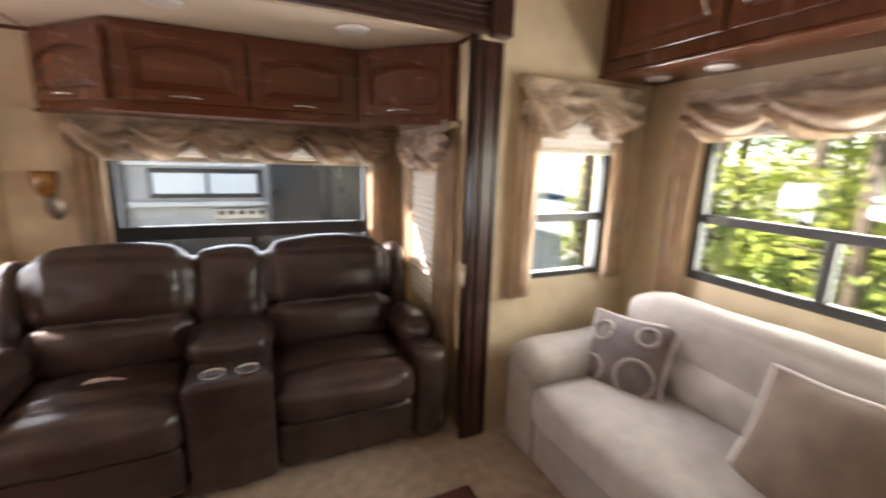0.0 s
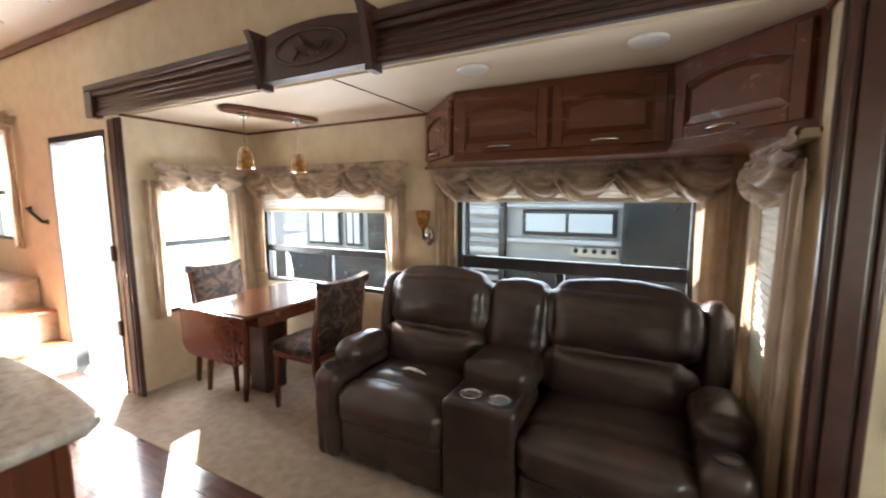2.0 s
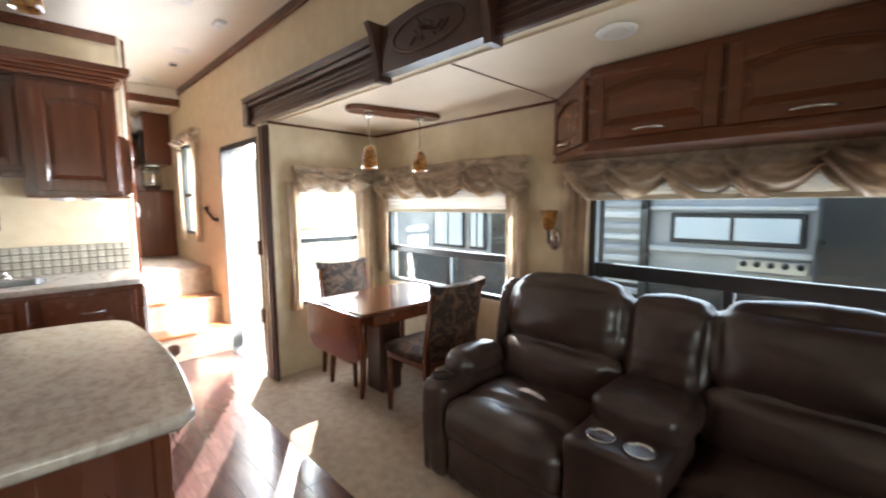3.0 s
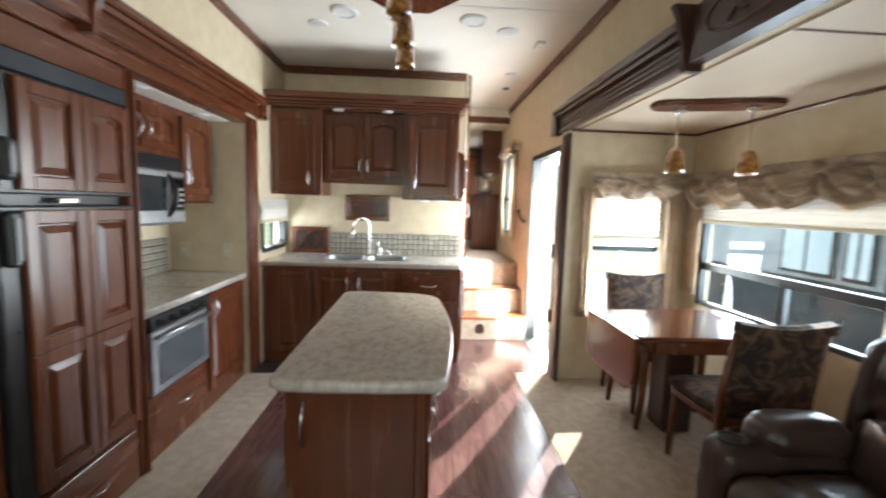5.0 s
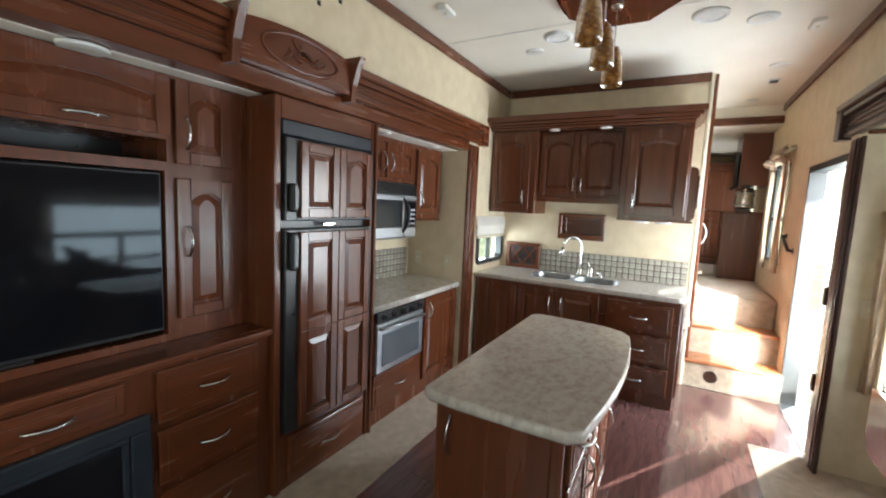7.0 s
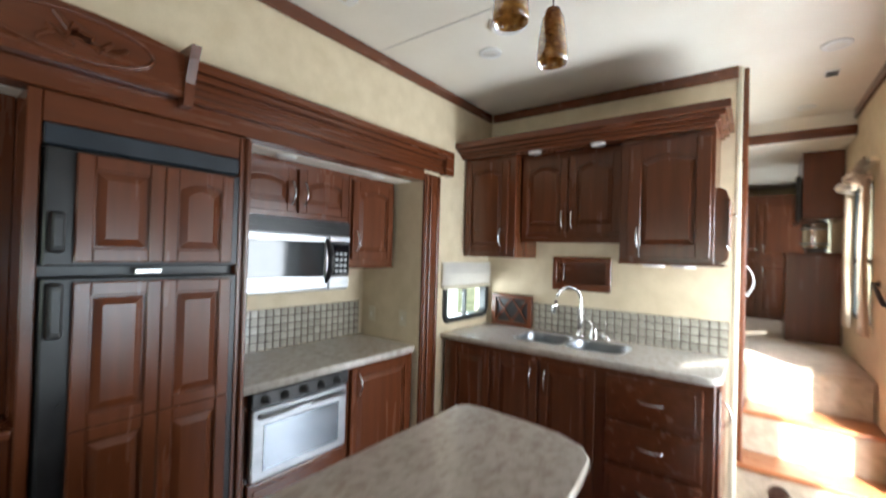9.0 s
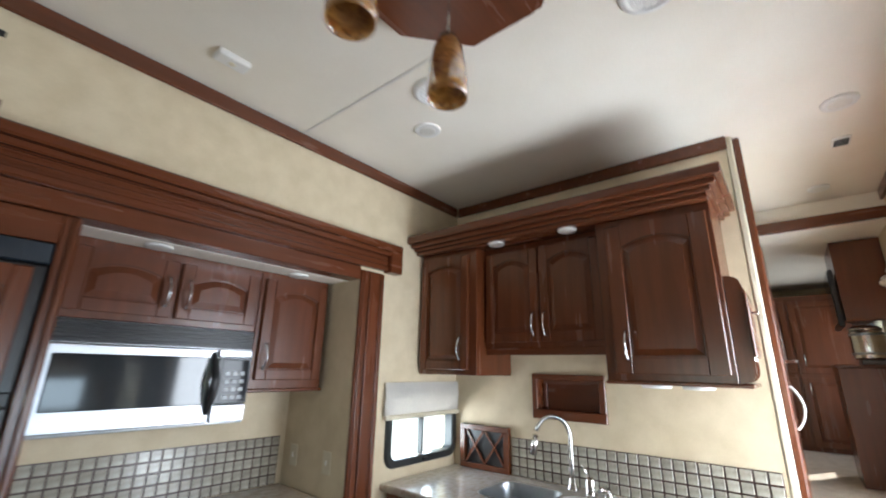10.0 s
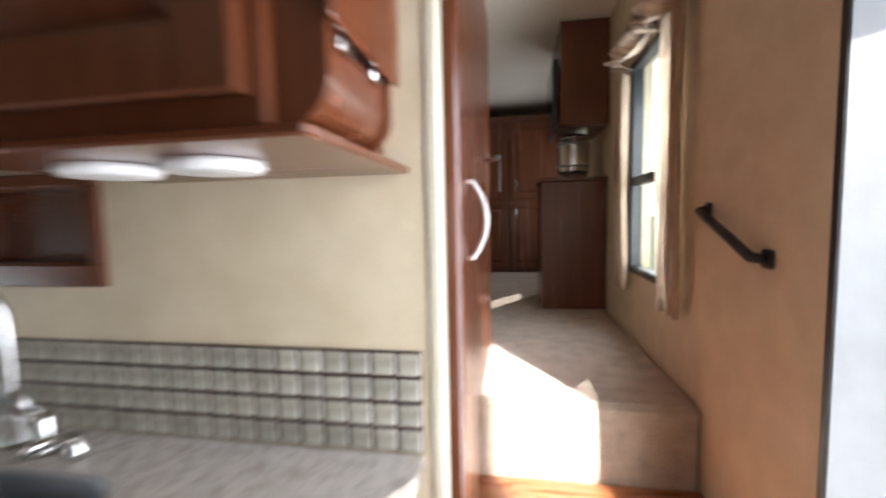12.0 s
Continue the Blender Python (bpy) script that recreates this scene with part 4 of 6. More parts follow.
rack = thing("wine_rack", (-3.85, -0.50, 0.916), "dark cherry lattice wine rack on the counter", "wine rack")
m = facing("+x", XW + 0.001, 0, 0)
bm = bmesh.new()
for a in ((-0.69, -0.315, 0.917, 0.95), (-0.69, -0.315, 1.15, 1.182), (-0.69, -0.652, 0.95, 1.15), (-0.353, -0.315, 0.95, 1.15)):
    box(bm, *a, 0.0, 0.036, 0.003, m)
part("frame", bm, CHERRY_Y, rack)
part("back", bx(-0.651, -0.354, 0.951, 1.149, 0.002, 0.006, 0, m), BLACK, rack)
for c in (-0.577, -0.428):
    for s in (-1, 1):
        bm = bmesh.new()
        L = math.hypot(0.149, 0.2)
        box(bm, -L / 2 + 0.006, L / 2 - 0.006, -0.008, 0.008, 0.017 + 0.005 * s, 0.026 + 0.005 * s, 0.002, m @ Matrix.Translation((c, 1.05, 0)) @ Matrix.Rotation(s * math.atan2(0.2, 0.149), 4, 'Z'))
        part("lattice_slat", bm, CHERRY_Y, rack)

niche = thing("wall_niche", (XW + 0.001, 0.074, 1.258), "small cherry wood niche let into the wall", "shelf")
bm = bmesh.new()
for a in ((-0.148, 0.302, 1.258, 1.309), (-0.148, 0.302, 1.486, 1.516), (-0.148, -0.114, 1.309, 1.486), (0.266, 0.302, 1.309, 1.486)):
    box(bm, *a, 0.0, 0.016, 0.003, m)
part("frame", bm, CHERRY_Y, niche)
for a in ((-0.116, 0.268, 1.307, 1.313), (-0.116, 0.268, 1.482, 1.488), (-0.116, -0.110, 1.314, 1.481), (0.262, 0.268, 1.314, 1.481)):
    part("lining", bx(*a, -0.072, -0.001, 0, m), CHERRY_Y, niche)
part("back", bx(-0.116, 0.268, 1.307, 1.488, -0.078, -0.073, 0, m), CHERRY_Y, niche)
part("batten", bx(-0.105, -0.08, 1.315, 1.46, -0.072, -0.05, 0.003, m), CHERRY, niche)

# wall cabinets over the sink
ucA, m = cabinet("wall_cabinet", "+x", -3.472, 0, -0.755, -0.30, 1.50, 2.278, 0.396, "dark cherry wall cabinet beside the sink window")
cabinet_door(ucA, m, -0.74, -0.355, 1.53, 2.24, 0.035, (-0.405, 1.655, True))
ucB, m = cabinet("wall_cabinet", "+x", -3.572, 0, -0.298, 0.448, 1.66, 2.278, 0.296, "dark cherry double door cabinet over the sink")
cabinet_door(ucB, m, -0.285, 0.07, 1.69, 2.24, 0.04, (0.04, 1.79, True))
cabinet_door(ucB, m, 0.08, 0.435, 1.69, 2.24, 0.04, (0.11, 1.79, True))
part("light_rail", bx(-0.298, 0.448, 1.62, 1.66, -0.02, 0.0, 0.003, m), CHERRY_Y, ucB)
ucC, m = cabinet("wall_cabinet", "+x", -3.472, 0, 0.45, 0.962, 1.50, 2.278, 0.396, "large dark cherry wall cabinet with glossy door")
cabinet_door(ucC, m, 0.50, 0.945, 1.53, 2.24, 0.04, (0.56, 1.655, True), rail=0.075)
part("bottom_board", bx(0.445, 1.012, 1.485, 1.50, -0.396, 0.012, 0.004, m), CHERRY_Y, ucC)
side = facing("+x", 0, 0, 0)
for x0, x1 in ((-3.718, -3.700), (-3.508, -3.490)):
    bm = bmesh.new()
    outline = [(0.964, 1.502)] + [(0.974 + 0.05 * math.cos(radians(a)), 1.552 + 0.05 * math.sin(radians(a))) for a in range(-90, 1, 15)]
    outline += [(0.974 + 0.05 * math.cos(radians(a)), 1.89 + 0.05 * math.sin(radians(a))) for a in range(0, 91, 15)] + [(0.964, 1.94)]
    prism(bm, outline, x0, x1, side)
    part("side_plate", bm, CHERRY, ucC)
bm = bmesh.new()
outline = [(0.964, 1.508)] + [(0.970 + 0.046 * math.cos(radians(a)), 1.554 + 0.046 * math.sin(radians(a))) for a in range(-90, 1, 15)] + [(1.016, 1.60), (0.964, 1.60)]
prism(bm, outline, -3.6995, -3.5085, side)
spice = part("side_bin", bm, CHERRY, ucC)
part("bin_front", bx(-3.728, -3.482, 1.025, 1.036, 1.605, 1.87, 0.004), CHERRY, spice)
part("bin_back", bx(-3.6995, -3.5085, 0.9645, 1.014, 1.601, 1.93, 0.003), DARK_AND_SHADED_WOOD, spice)
for x in (-3.67, -3.56):
    part("hinge", bx(x, x + 0.035, 1.017, 1.025, 1.59, 1.612, 0.002), SATIN_NICKEL, spice)
bm = bmesh.new()
lathe(bm, [(0.004, 0), (0.004, 0.012), (0.011, 0.016), (0.011, 0.022), (0.0, 0.026)], (0, 0, 0), 14, Matrix.Translation((-3.60, 1.036, 1.79)) @ Matrix.Rotation(-math.pi / 2, 4, 'X'))
part("knob", bm, SATIN_NICKEL, spice)
crown = thing("crown_moulding", (-3.6, 0.12, 2.28), "stepped dark cherry crown moulding over wall cabinets", "moulding")
bm = bmesh.new()
for f, e, z0, z1 in ((-3.405, 0.965, 2.279, 2.30), (-3.38, 0.985, 2.30, 2.318), (-3.345, 1.01, 2.318, 2.342), (-3.31, 1.035, 2.342, 2.39)):
    box(bm, XW + 0.002, f, YK + 0.002, e, z0, z1, 0.004)
part("cornice", bm, CHERRY_Y, crown)


def puck(name, x, y, z, r=0.06, label="round white ceiling puck light, unlit", facing_down=True, rim=0.012):
    t = thing(name, (x, y, z), label, "ceiling light", "puck lights")
    bm = bmesh.new()
    lathe(bm, [(r, 0), (r, -rim * 0.5), (r * 0.92, -rim), (r * 0.78, -rim)], (x, y, z - 0.0005), 28)
    part("rim", bm, WHITE, t)
    bm = bmesh.new()
    lathe(bm, [(r * 0.78, -rim * 0.9), (r * 0.5, -rim * 1.15), (0.0, -rim * 1.25)], (x, y, z), 28)
    part("lens", bm, BLIND, t)
    return t


puck("puck_light", -3.47, -0.15, 2.279, 0.05, "round white puck light under the crown moulding")
puck("puck_light", -3.47, 0.30, 2.279, 0.05, "round white puck light under the crown moulding")
puck("puck_light", -3.62, 0.10, 1.66, 0.045, "round white puck light under a wall cabinet", rim=0.03)
for y in (0.63, 0.80):
    puck("puck_light", -3.60, y, 1.485, 0.065, "round white puck light under a wall cabinet", rim=0.016)

# ---- kitchen: slide-out ----
FM = facing("+y", 0, -0.77, 0)
low, m = cabinet("stove_cabinet", "+y", 0, -0.79, 1.655, 2.90, 0.0, 0.818, 0.565, "cherry base cabinet holding the stove")
cabinet_door(low, m, 2.33, 2.86, 0.13, 0.80, 0.0, (2.38, 0.70, True))
drawer(low, m, 1.70, 2.29, 0.13, 0.37)
bm = bmesh.new()
slab(bm, [(-1.655, -1.358), (-1.655, -0.752), (-2.88, -0.752), (-2.91, -0.78), (-2.928, -1.358)][::-1], 0.82, 0.86, (), 0.008)
tagged(part("stove_countertop", bm, STONE), "stone-look counter with a flush cooktop cover", "countertop")
structure("trim_cooktop_seam", bx(-2.292, -2.288, -1.35, -0.76, 0.8602, 0.8608), DARK_AND_SHADED_WOOD, "dark seam of the cooktop cover", "trim")
stove = thing("oven", (-2.0, -0.78, 0.4), "stainless steel oven with black knob panel", "oven")
m = facing("+y", 0, -0.79, 0)
part("control_panel", bx(1.70, 2.285, 0.74, 0.817, 0.0, 0.045, 0.006, m), BLACK, stove)
for k in range(5):
    bm = bmesh.new()
    lathe(bm, [(0.022, 0), (0.022, 0.008), (0.017, 0.012), (0.015, 0.03), (0.0, 0.031)], (0, 0, 0), 16, m @ Matrix.Translation((1.765 + 0.108 * k, 0.778, 0.045)))
    box(bm, -0.003, 0.003, -0.016, 0.016, 0.03, 0.036, 0.001, m @ Matrix.Translation((1.765 + 0.108 * k, 0.778, 0.045)))
    part("knob", bm, BLACK, stove)
od = part("oven_door", bx(1.705, 2.28, 0.385, 0.735, 0.0, 0.04, 0.008, m), STEEL, stove)
part("oven_window", bx(1.765, 2.22, 0.43, 0.655, 0.0405, 0.044, 0.002, m), OVEN_STEEL, od)
bm = bmesh.new()
tube(bm, [(1.74, 0.70, 0.04), (1.74, 0.70, 0.065), (2.25, 0.70, 0.065), (2.25, 0.70, 0.04)], 0.010, 8, m)
part("oven_handle", bm, STEEL, od)

up1, m = cabinet("microwave_cabinet", "+y", 0, -1.02, 1.655, 2.475, 1.70, 2.029, 0.338, "cherry wall cabinet above the microwave")
cabinet_door(up1, m, 1.69, 2.065, 1.73, 1.99, 0.03, (2.035, 1.845, True))
cabinet_door(up1, m, 2.085, 2.455, 1.73, 1.99, 0.03, (2.12, 1.845, True))
up2, m = cabinet("wall_cabinet", "+y", 0, -1.02, 2.478, 2.905, 1.415, 2.029, 0.338, "tall narrow cherry wall cabinet beside the microwave")
cabinet_door(up2, m, 2.50, 2.885, 1.46, 1.99, 0.035, (2.53, 1.58, True))
part("bottom_board", bx(2.474, 2.915, 1.40, 1.415, -0.338, 0.012, 0.004, m), CHERRY_H, up2)
mw = thing("microwave", (-2.1, -1.15, 1.27), "stainless over-range microwave with black curved handle", "microwave")
m = facing("+y", 0, -0.99, 0)
part("body", bx(1.662, 2.462, 1.265, 1.698, -0.36, 0.0, 0.006, m), STEEL, mw)
bm = bmesh.new()
for k in range(5):
    z = 1.615 + k * 0.016
    box(bm, 1.668, 2.456, z, z + 0.011, 0.001, 0.014, 0.003, m)
part("vent_grille", bm, BLACK, mw)
part("vent_backing", bx(1.668, 2.456, 1.608, 1.695, 0.0005, 0.004, 0, m), BLACK, mw)
part("door_frame", bx(1.668, 2.29, 1.275, 1.605, 0.001, 0.022, 0.008, m), STEEL, mw)
part("window", bx(1.70, 2.25, 1.355, 1.565, 0.0225, 0.026, 0.004, m), OVEN_GLASS, mw)
part("key_panel", bx(2.295, 2.456, 1.355, 1.565, 0.001, 0.022, 0.006, m), BLACK, mw)
for z0, z1 in ((1.275, 1.353), (1.567, 1.605)):
    part("face_strip", bx(2.295, 2.456, z0, z1, 0.001, 0.022, 0.006, m), STEEL, mw)
kp = part("display", bx(2.32, 2.445, 1.365, 1.555, 0.0225, 0.0245, 0.0012, m), BLACK_GLASS, mw)
for i in range(3):
    for j in range(4):
        part("key", bx(2.337 + i * 0.034, 2.360 + i * 0.034, 1.376 + j * 0.036, 1.394 + j * 0.036, 0.0247, 0.0256, 0.0008, m), SILVER, kp)
bm = bmesh.new()
tube(bm, [(2.272, 1.315 + 0.27 * k / 10, 0.022 + 0.05 * math.sin(math.pi * k / 10)) for k in range(11)], [0.008, 0.013, 0.016, 0.018, 0.019, 0.019, 0.019, 0.018, 0.016, 0.013, 0.008], 10, m)
part("handle", bm, BLACK, mw)

# fridge and its surround
sur = thing("fridge_surround", (-1.29, -1.06, 0.012), "cherry wood fridge enclosure with a bottom drawer", "cabinet")
m = facing("+y", 0, -0.755, 0)
part("side_panel", bx(0.906, 0.944, 0.012, 2.028, -0.60, 0.0, 0.004, m), CHERRY, sur)
part("side_panel", bx(1.608, 1.652, 0.012, 2.028, -0.60, 0.0, 0.004, m), CHERRY, sur)
part("header", bx(0.945, 1.607, 1.925, 2.028, -0.58, -0.004, 0.003, m), CHERRY_H, sur)
part("base_box", bx(0.945, 1.607, 0.012, 0.325, -0.58, -0.012, 0.003, m), CHERRY_H, sur)
part("edge_bead", bx(1.632, 1.656, 0.014, 2.026, 0.0, 0.016, 0.006, m), CHERRY, sur)
m2 = facing("+y", 0, -0.767, 0)
drawer(sur, m2, 0.99, 1.575, 0.05, 0.30)
fr = thing("refrigerator", (-1.29, -1.06, 0.36), "two-door black fridge with cherry raised panels", "refrigerator")
part("body", bx(0.947, 1.605, 0.328, 1.922, -0.58, -0.04, 0.004, m), BLACK, fr)
part("top_vent", bx(0.949, 1.603, 1.848, 1.921, -0.04, 0.004, 0.005, m), BLUE_BLACK, fr)
for v0, v1, h0, h1, nm in ((1.435, 1.84, 1.48, 1.62, "freezer_door"), (0.335, 1.395, 1.19, 1.38, "fridge_door")):
    d = part(nm, bx(0.952, 1.600, v0, v1, -0.038, 0.022, 0.006, m), BLACK, fr)
    mp_ = m @ Matrix.Translation((0, 0, 0.022))
    a, b = 1.03, 1.565
    c = (a + b) / 2
    rows_ = ((v0 + 0.015, v1 - 0.012, 0.025),) if nm == "freezer_door" else ((0.865, v1 - 0.015, 0.0), (v0 + 0.02, 0.864, 0.0))
    for p0, p1, ar in rows_:
        for q0, q1, arch_ in ((a, c - 0.001, 0.0), (c + 0.001, b, ar)):
            bm = bmesh.new()
            raised_panel(bm, mp_, q0, q1, p0, p1, arch_, 0.001, 0.05)
            part("wood_panel", bm, CHERRY, d, "glossy cherry raised panel")
    bm = bmesh.new()
    box(bm, 0.962, 1.005, h0, h1, 0.0225, 0.06, 0.014, m, 2)
    box(bm, 0.970, 0.997, h0 + 0.02, h1 - 0.02, 0.06, 0.066, 0.003, m)
    part("handle", bm, BLACK, d)
bm = bmesh.new()
box(bm, 1.22, 1.31, 1.404, 1.424, -0.03, 0.004, 0.003, m)
part("badge", bm, SATIN_NICKEL, fr)

# ---- entertainment wall ----
ent = thing("entertainment_center", (0.05, -1.1, 0.012), "cherry entertainment wall with drawers and arched doors", "cabinet")
mB = facing("+y", 0, -0.79, 0)
mU = facing("+y", 0, -0.955, 0)
part("base_cabinet", bx(-0.945, 0.904, 0.012, 0.872, -0.56, 0.0, 0.004, mB), CHERRY, ent)
part("top_shelf", bx(-0.945, 0.904, 0.874, 0.906, -0.56, 0.03, 0.008, mB, 2), CHERRY_H, ent)
bm = bmesh.new()
wall_with_holes(bm, "+y", 0, -0.955, -0.945, 0.904, 0.908, 2.028, 0.40, [(-0.62, 0.525, 0.94, 1.637), (-0.62, 0.535, 1.675, 1.765)])
bmesh.ops.recalc_face_normals(bm, faces=bm.faces)
part("upper_cabinet", bm, CHERRY, ent)
for a, b in ((0.645, 0.858), (0.385, 0.615), (0.06, 0.355)):
    drawer(ent, mB, 0.385, 0.828, a, b)
    drawer(ent, mB, -0.93, -0.72, a, b)
for u, v in ((-0.15, 0.28), (-0.62, -0.2)):
    drawer(ent, mB, u, v, 0.735, 0.855)
cabinet_door(ent, mU, 0.565, 0.815, 1.0, 1.61, 0.035, (0.60, 1.34, True))
cabinet_door(ent, mU, 0.565, 0.815, 1.67, 2.015, 0.035, (0.60, 1.80, True))
cabinet_door(ent, mU, -0.03, 0.545, 1.78, 2.015, 0.03, (0.26, 1.81, False))
cabinet_door(ent, mU, -0.62, -0.05, 1.78, 2.015, 0.03, (-0.335, 1.81, False))
bm = bmesh.new()
box(bm, -0.62, 0.525, 0.94, 1.637, -0.39, -0.38, 0, mU)
box(bm, -0.62, 0.535, 1.675, 1.765, -0.39, -0.38, 0, mU)
part("recess_back", bm, BLACK, ent)
tv = thing("television", (0.05, -1.0, 0.941), "large black flat television in a cabinet recess", "television")
part("casing", bx(-0.61, 0.518, 0.955, 1.63, -0.10, -0.012, 0.006, mU), BLACK, tv)
part("screen", bx(-0.600, 0.508, 0.972, 1.620, -0.0115, -0.009, 0, mU), BLACK_GLASS, tv)
part("stand", bx(-0.3, 0.1, 0.9405, 0.9545, -0.2, -0.02, 0.004, mU), BLACK, tv)
fp = thing("electric_fireplace", (0.17, -0.78, 0.05), "blue-black electric fireplace insert with glass front", "fireplace")
bm = bmesh.new()
for a in ((-0.69, 0.36, 0.645, 0.705), (-0.69, 0.36, 0.05, 0.10), (-0.69, -0.62, 0.10, 0.645), (0.29, 0.36, 0.10, 0.645)):
    box(bm, *a, 0.001, 0.03, 0.006, mB)
for a in ((-0.62, 0.29, 0.62, 0.645), (-0.62, -0.595, 0.1, 0.62), (0.265, 0.29, 0.1, 0.62)):
    box(bm, *a, 0.001, 0.018, 0.004, mB)
part("surround", bm, BLUE_BLACK, fp)
part("glass_front", bx(-0.595, 0.265, 0.10, 0.62, 0.002, 0.007, 0, mB), BLACK_GLASS, fp)
# small dark snap fasteners above the header
for x, z in ((-1.17, 2.53), (-1.32, 2.60)):
    tagged(part("wall_clip", bx(x - 0.012, x + 0.012, YK + 0.001, YK + 0.006, z - 0.012, z + 0.012, 0.002), BLACK), "tiny black square clip on the wall", "clip")

# ---- island ----
isl = thing("kitchen_island", (-1.45, 0.43, 0.0), "dark cherry kitchen island with rounded stone-look top", "kitchen island")
part("body", bx(-2.05, -0.86, 0.20, 0.66, 0.0, 0.842, 0.006), CHERRY, isl)
part("corner_post", bx(-0.90, -0.853, 0.625, 0.667, 0.0, 0.842, 0.008), CHERRY, isl)
bow_handle(isl, Matrix(((0, 0, 1, -0.86), (0, 1, 0, 0.265), (1, 0, 0, 0.72), (0, 0, 0, 1))), 0.15)
mi = Matrix(((-1, 0, 0, 0), (0, 0, 1, 0.66), (0, 1, 0, 0), (0, 0, 0, 1)))
for a, b, h in ((0.92, 1.28, 1.23), (1.30, 1.66, 1.35), (1.68, 2.02, 1.73)):
    cabinet_door(isl, mi, a, b, 0.08, 0.62, 0.0, (h, 0.52, True))
    drawer(isl, mi, a, b, 0.64, 0.82)
out = [(-0.83, 0.165), (-0.805, 0.19)] + [(-0.795, 0.3), (-0.79, 0.55), (-0.795, 0.69), (-0.83, 0.728)]
out += [(-0.83 - 1.16 * k / 12, 0.728 + 0.085 * math.sin(math.pi * (0.15 + 0.72 * k / 12)) - 0.04 + 0.002 * k) for k in range(1, 13)]
out += [(-2.06, 0.70), (-2.11, 0.60), (-2.13, 0.45), (-2.14, 0.26), (-2.125, 0.19), (-2.09, 0.165)]
bm = bmesh.new()
slab(bm, out, 0.845, 0.89, (), 0.014)
bmesh.ops.recalc_face_normals(bm, faces=bm.faces)
part("countertop", bm, STONE, isl, "mottled beige stone-look top")

# ---- recliner sofa ----
rec = thing("recliner_loveseat", (-0.13, 2.3, 0.012), "dark brown leather reclining loveseat with cup-holder console", "recliner")


def soft(name, x0, x1, y0, y1, z0, z1, r, puff, tilt=0.0, mat=None, parent=None, label="", thing_=None):
    bm = bmesh.new()
    c = Vector(((x0 + x1) / 2, (y0 + y1) / 2, z0))
    mt = Matrix.Translation(c) @ Matrix.Rotation(radians(tilt), 4, 'X') @ Matrix.Translation(-c) if tilt else None
    leather = mat is None
    vs = cushion(bm, x0, x1, y0, y1, z0, z1, r, puff, mt, 23 if leather else 13)
    bm.normal_update()
    mid = (x0 + x1) / 2
    for v in vs:
        p = v.co
        w = noise.noise(p * 7.0) * 0.007 + noise.noise(p * 19.0) * 0.003
        if leather:
            # pulled creases fan out from the seams
            up = (p.z - z0) / (z1 - z0)
            low = max(0.0, 1 - abs(up - 0.08) / 0.45)
            w += noise.noise(Vector((p.x * 26 + (p.x - mid) * up * 14, p.y * 5, p.z * 5))) * 0.009 * low
            w += noise.noise(Vector((p.x * 5, p.y * 9, p.z * 34))) * 0.0028
            if name == "seat_cushion" and p.z > z1 - 0.08:
                w -= 0.020 * math.exp(-((p.y - y0 - 0.17) / 0.022) ** 2)
            if name == "footrest":
                w -= 0.010 * math.exp(-((p.x - mid) / 0.012) ** 2)
        v.co = p + v.normal * w
    return part(name, bm, mat or LEATHER, parent or rec, label, True)


part("base", bx(-1.06, 0.82, 1.92, 2.70, 0.03, 0.30, 0.02), LEATHER, rec)
for x0, x1 in ((-0.96, -0.335), (0.035, 0.69)):
    soft("footrest", x0, x1, 1.815, 1.92, 0.06, 0.30, 0.04, 0.012)
    soft("seat_cushion", x0 - 0.01, x1 + 0.01, 1.79, 2.42, 0.27, 0.485, 0.075, 0.035)
    soft("lumbar_cushion", x0, x1, 2.24, 2.44, 0.44, 0.72, 0.08, 0.045, -8)
    soft("head_cushion", x0 - 0.01, x1 + 0.01, 2.29, 2.52, 0.66, 1.02, 0.09, 0.05, -14)
soft("console", -0.325, 0.025, 1.80, 2.2, 0.05, 0.565, 0.025, 0.0)
soft("console_lid", -0.32, 0.02, 2.02, 2.36, 0.52, 0.665, 0.05, 0.02)
soft("console_back", -0.315, 0.015, 2.30, 2.52, 0.60, 0.995, 0.06, 0.03, -12)
for s, x0, x1 in ((-1, -1.13, -0.965), (1, 0.70, 0.87)):
    soft("arm", x0, x1, 1.80, 2.62, 0.05, 0.55, 0.05, 0.012)
    soft("arm_pad", x0 - 0.01, x1 + 0.01, 1.97, 2.33, 0.50, 0.645, 0.068, 0.02)
    soft("back_wing", x0 + 0.02, x1 - 0.02, 2.36, 2.60, 0.45, 0.965, 0.06, 0.02, -10)
part("back_panel", bx(-1.05, 0.80, 2.60, 2.72, 0.25, 0.93, 0.03), LEATHER, rec)
for x, y in ((-0.215, 1.895), (-0.075, 1.895), (-1.05, 1.885), (0.785, 1.885)):
    bm = bmesh.new()
    z = 0.566 if -0.4 < x < 0.1 else 0.553
    lathe(bm, [(0.052, 0.001), (0.054, 0.006), (0.046, 0.007), (0.042, 0.002), (0.034, -0.04), (0.0, -0.042)], (x, y, z), 28)
    part("cup_holder", bm, SATIN_NICKEL if -0.4 < x < 0.1 else BLACK, rec, "shiny metal cup holder")

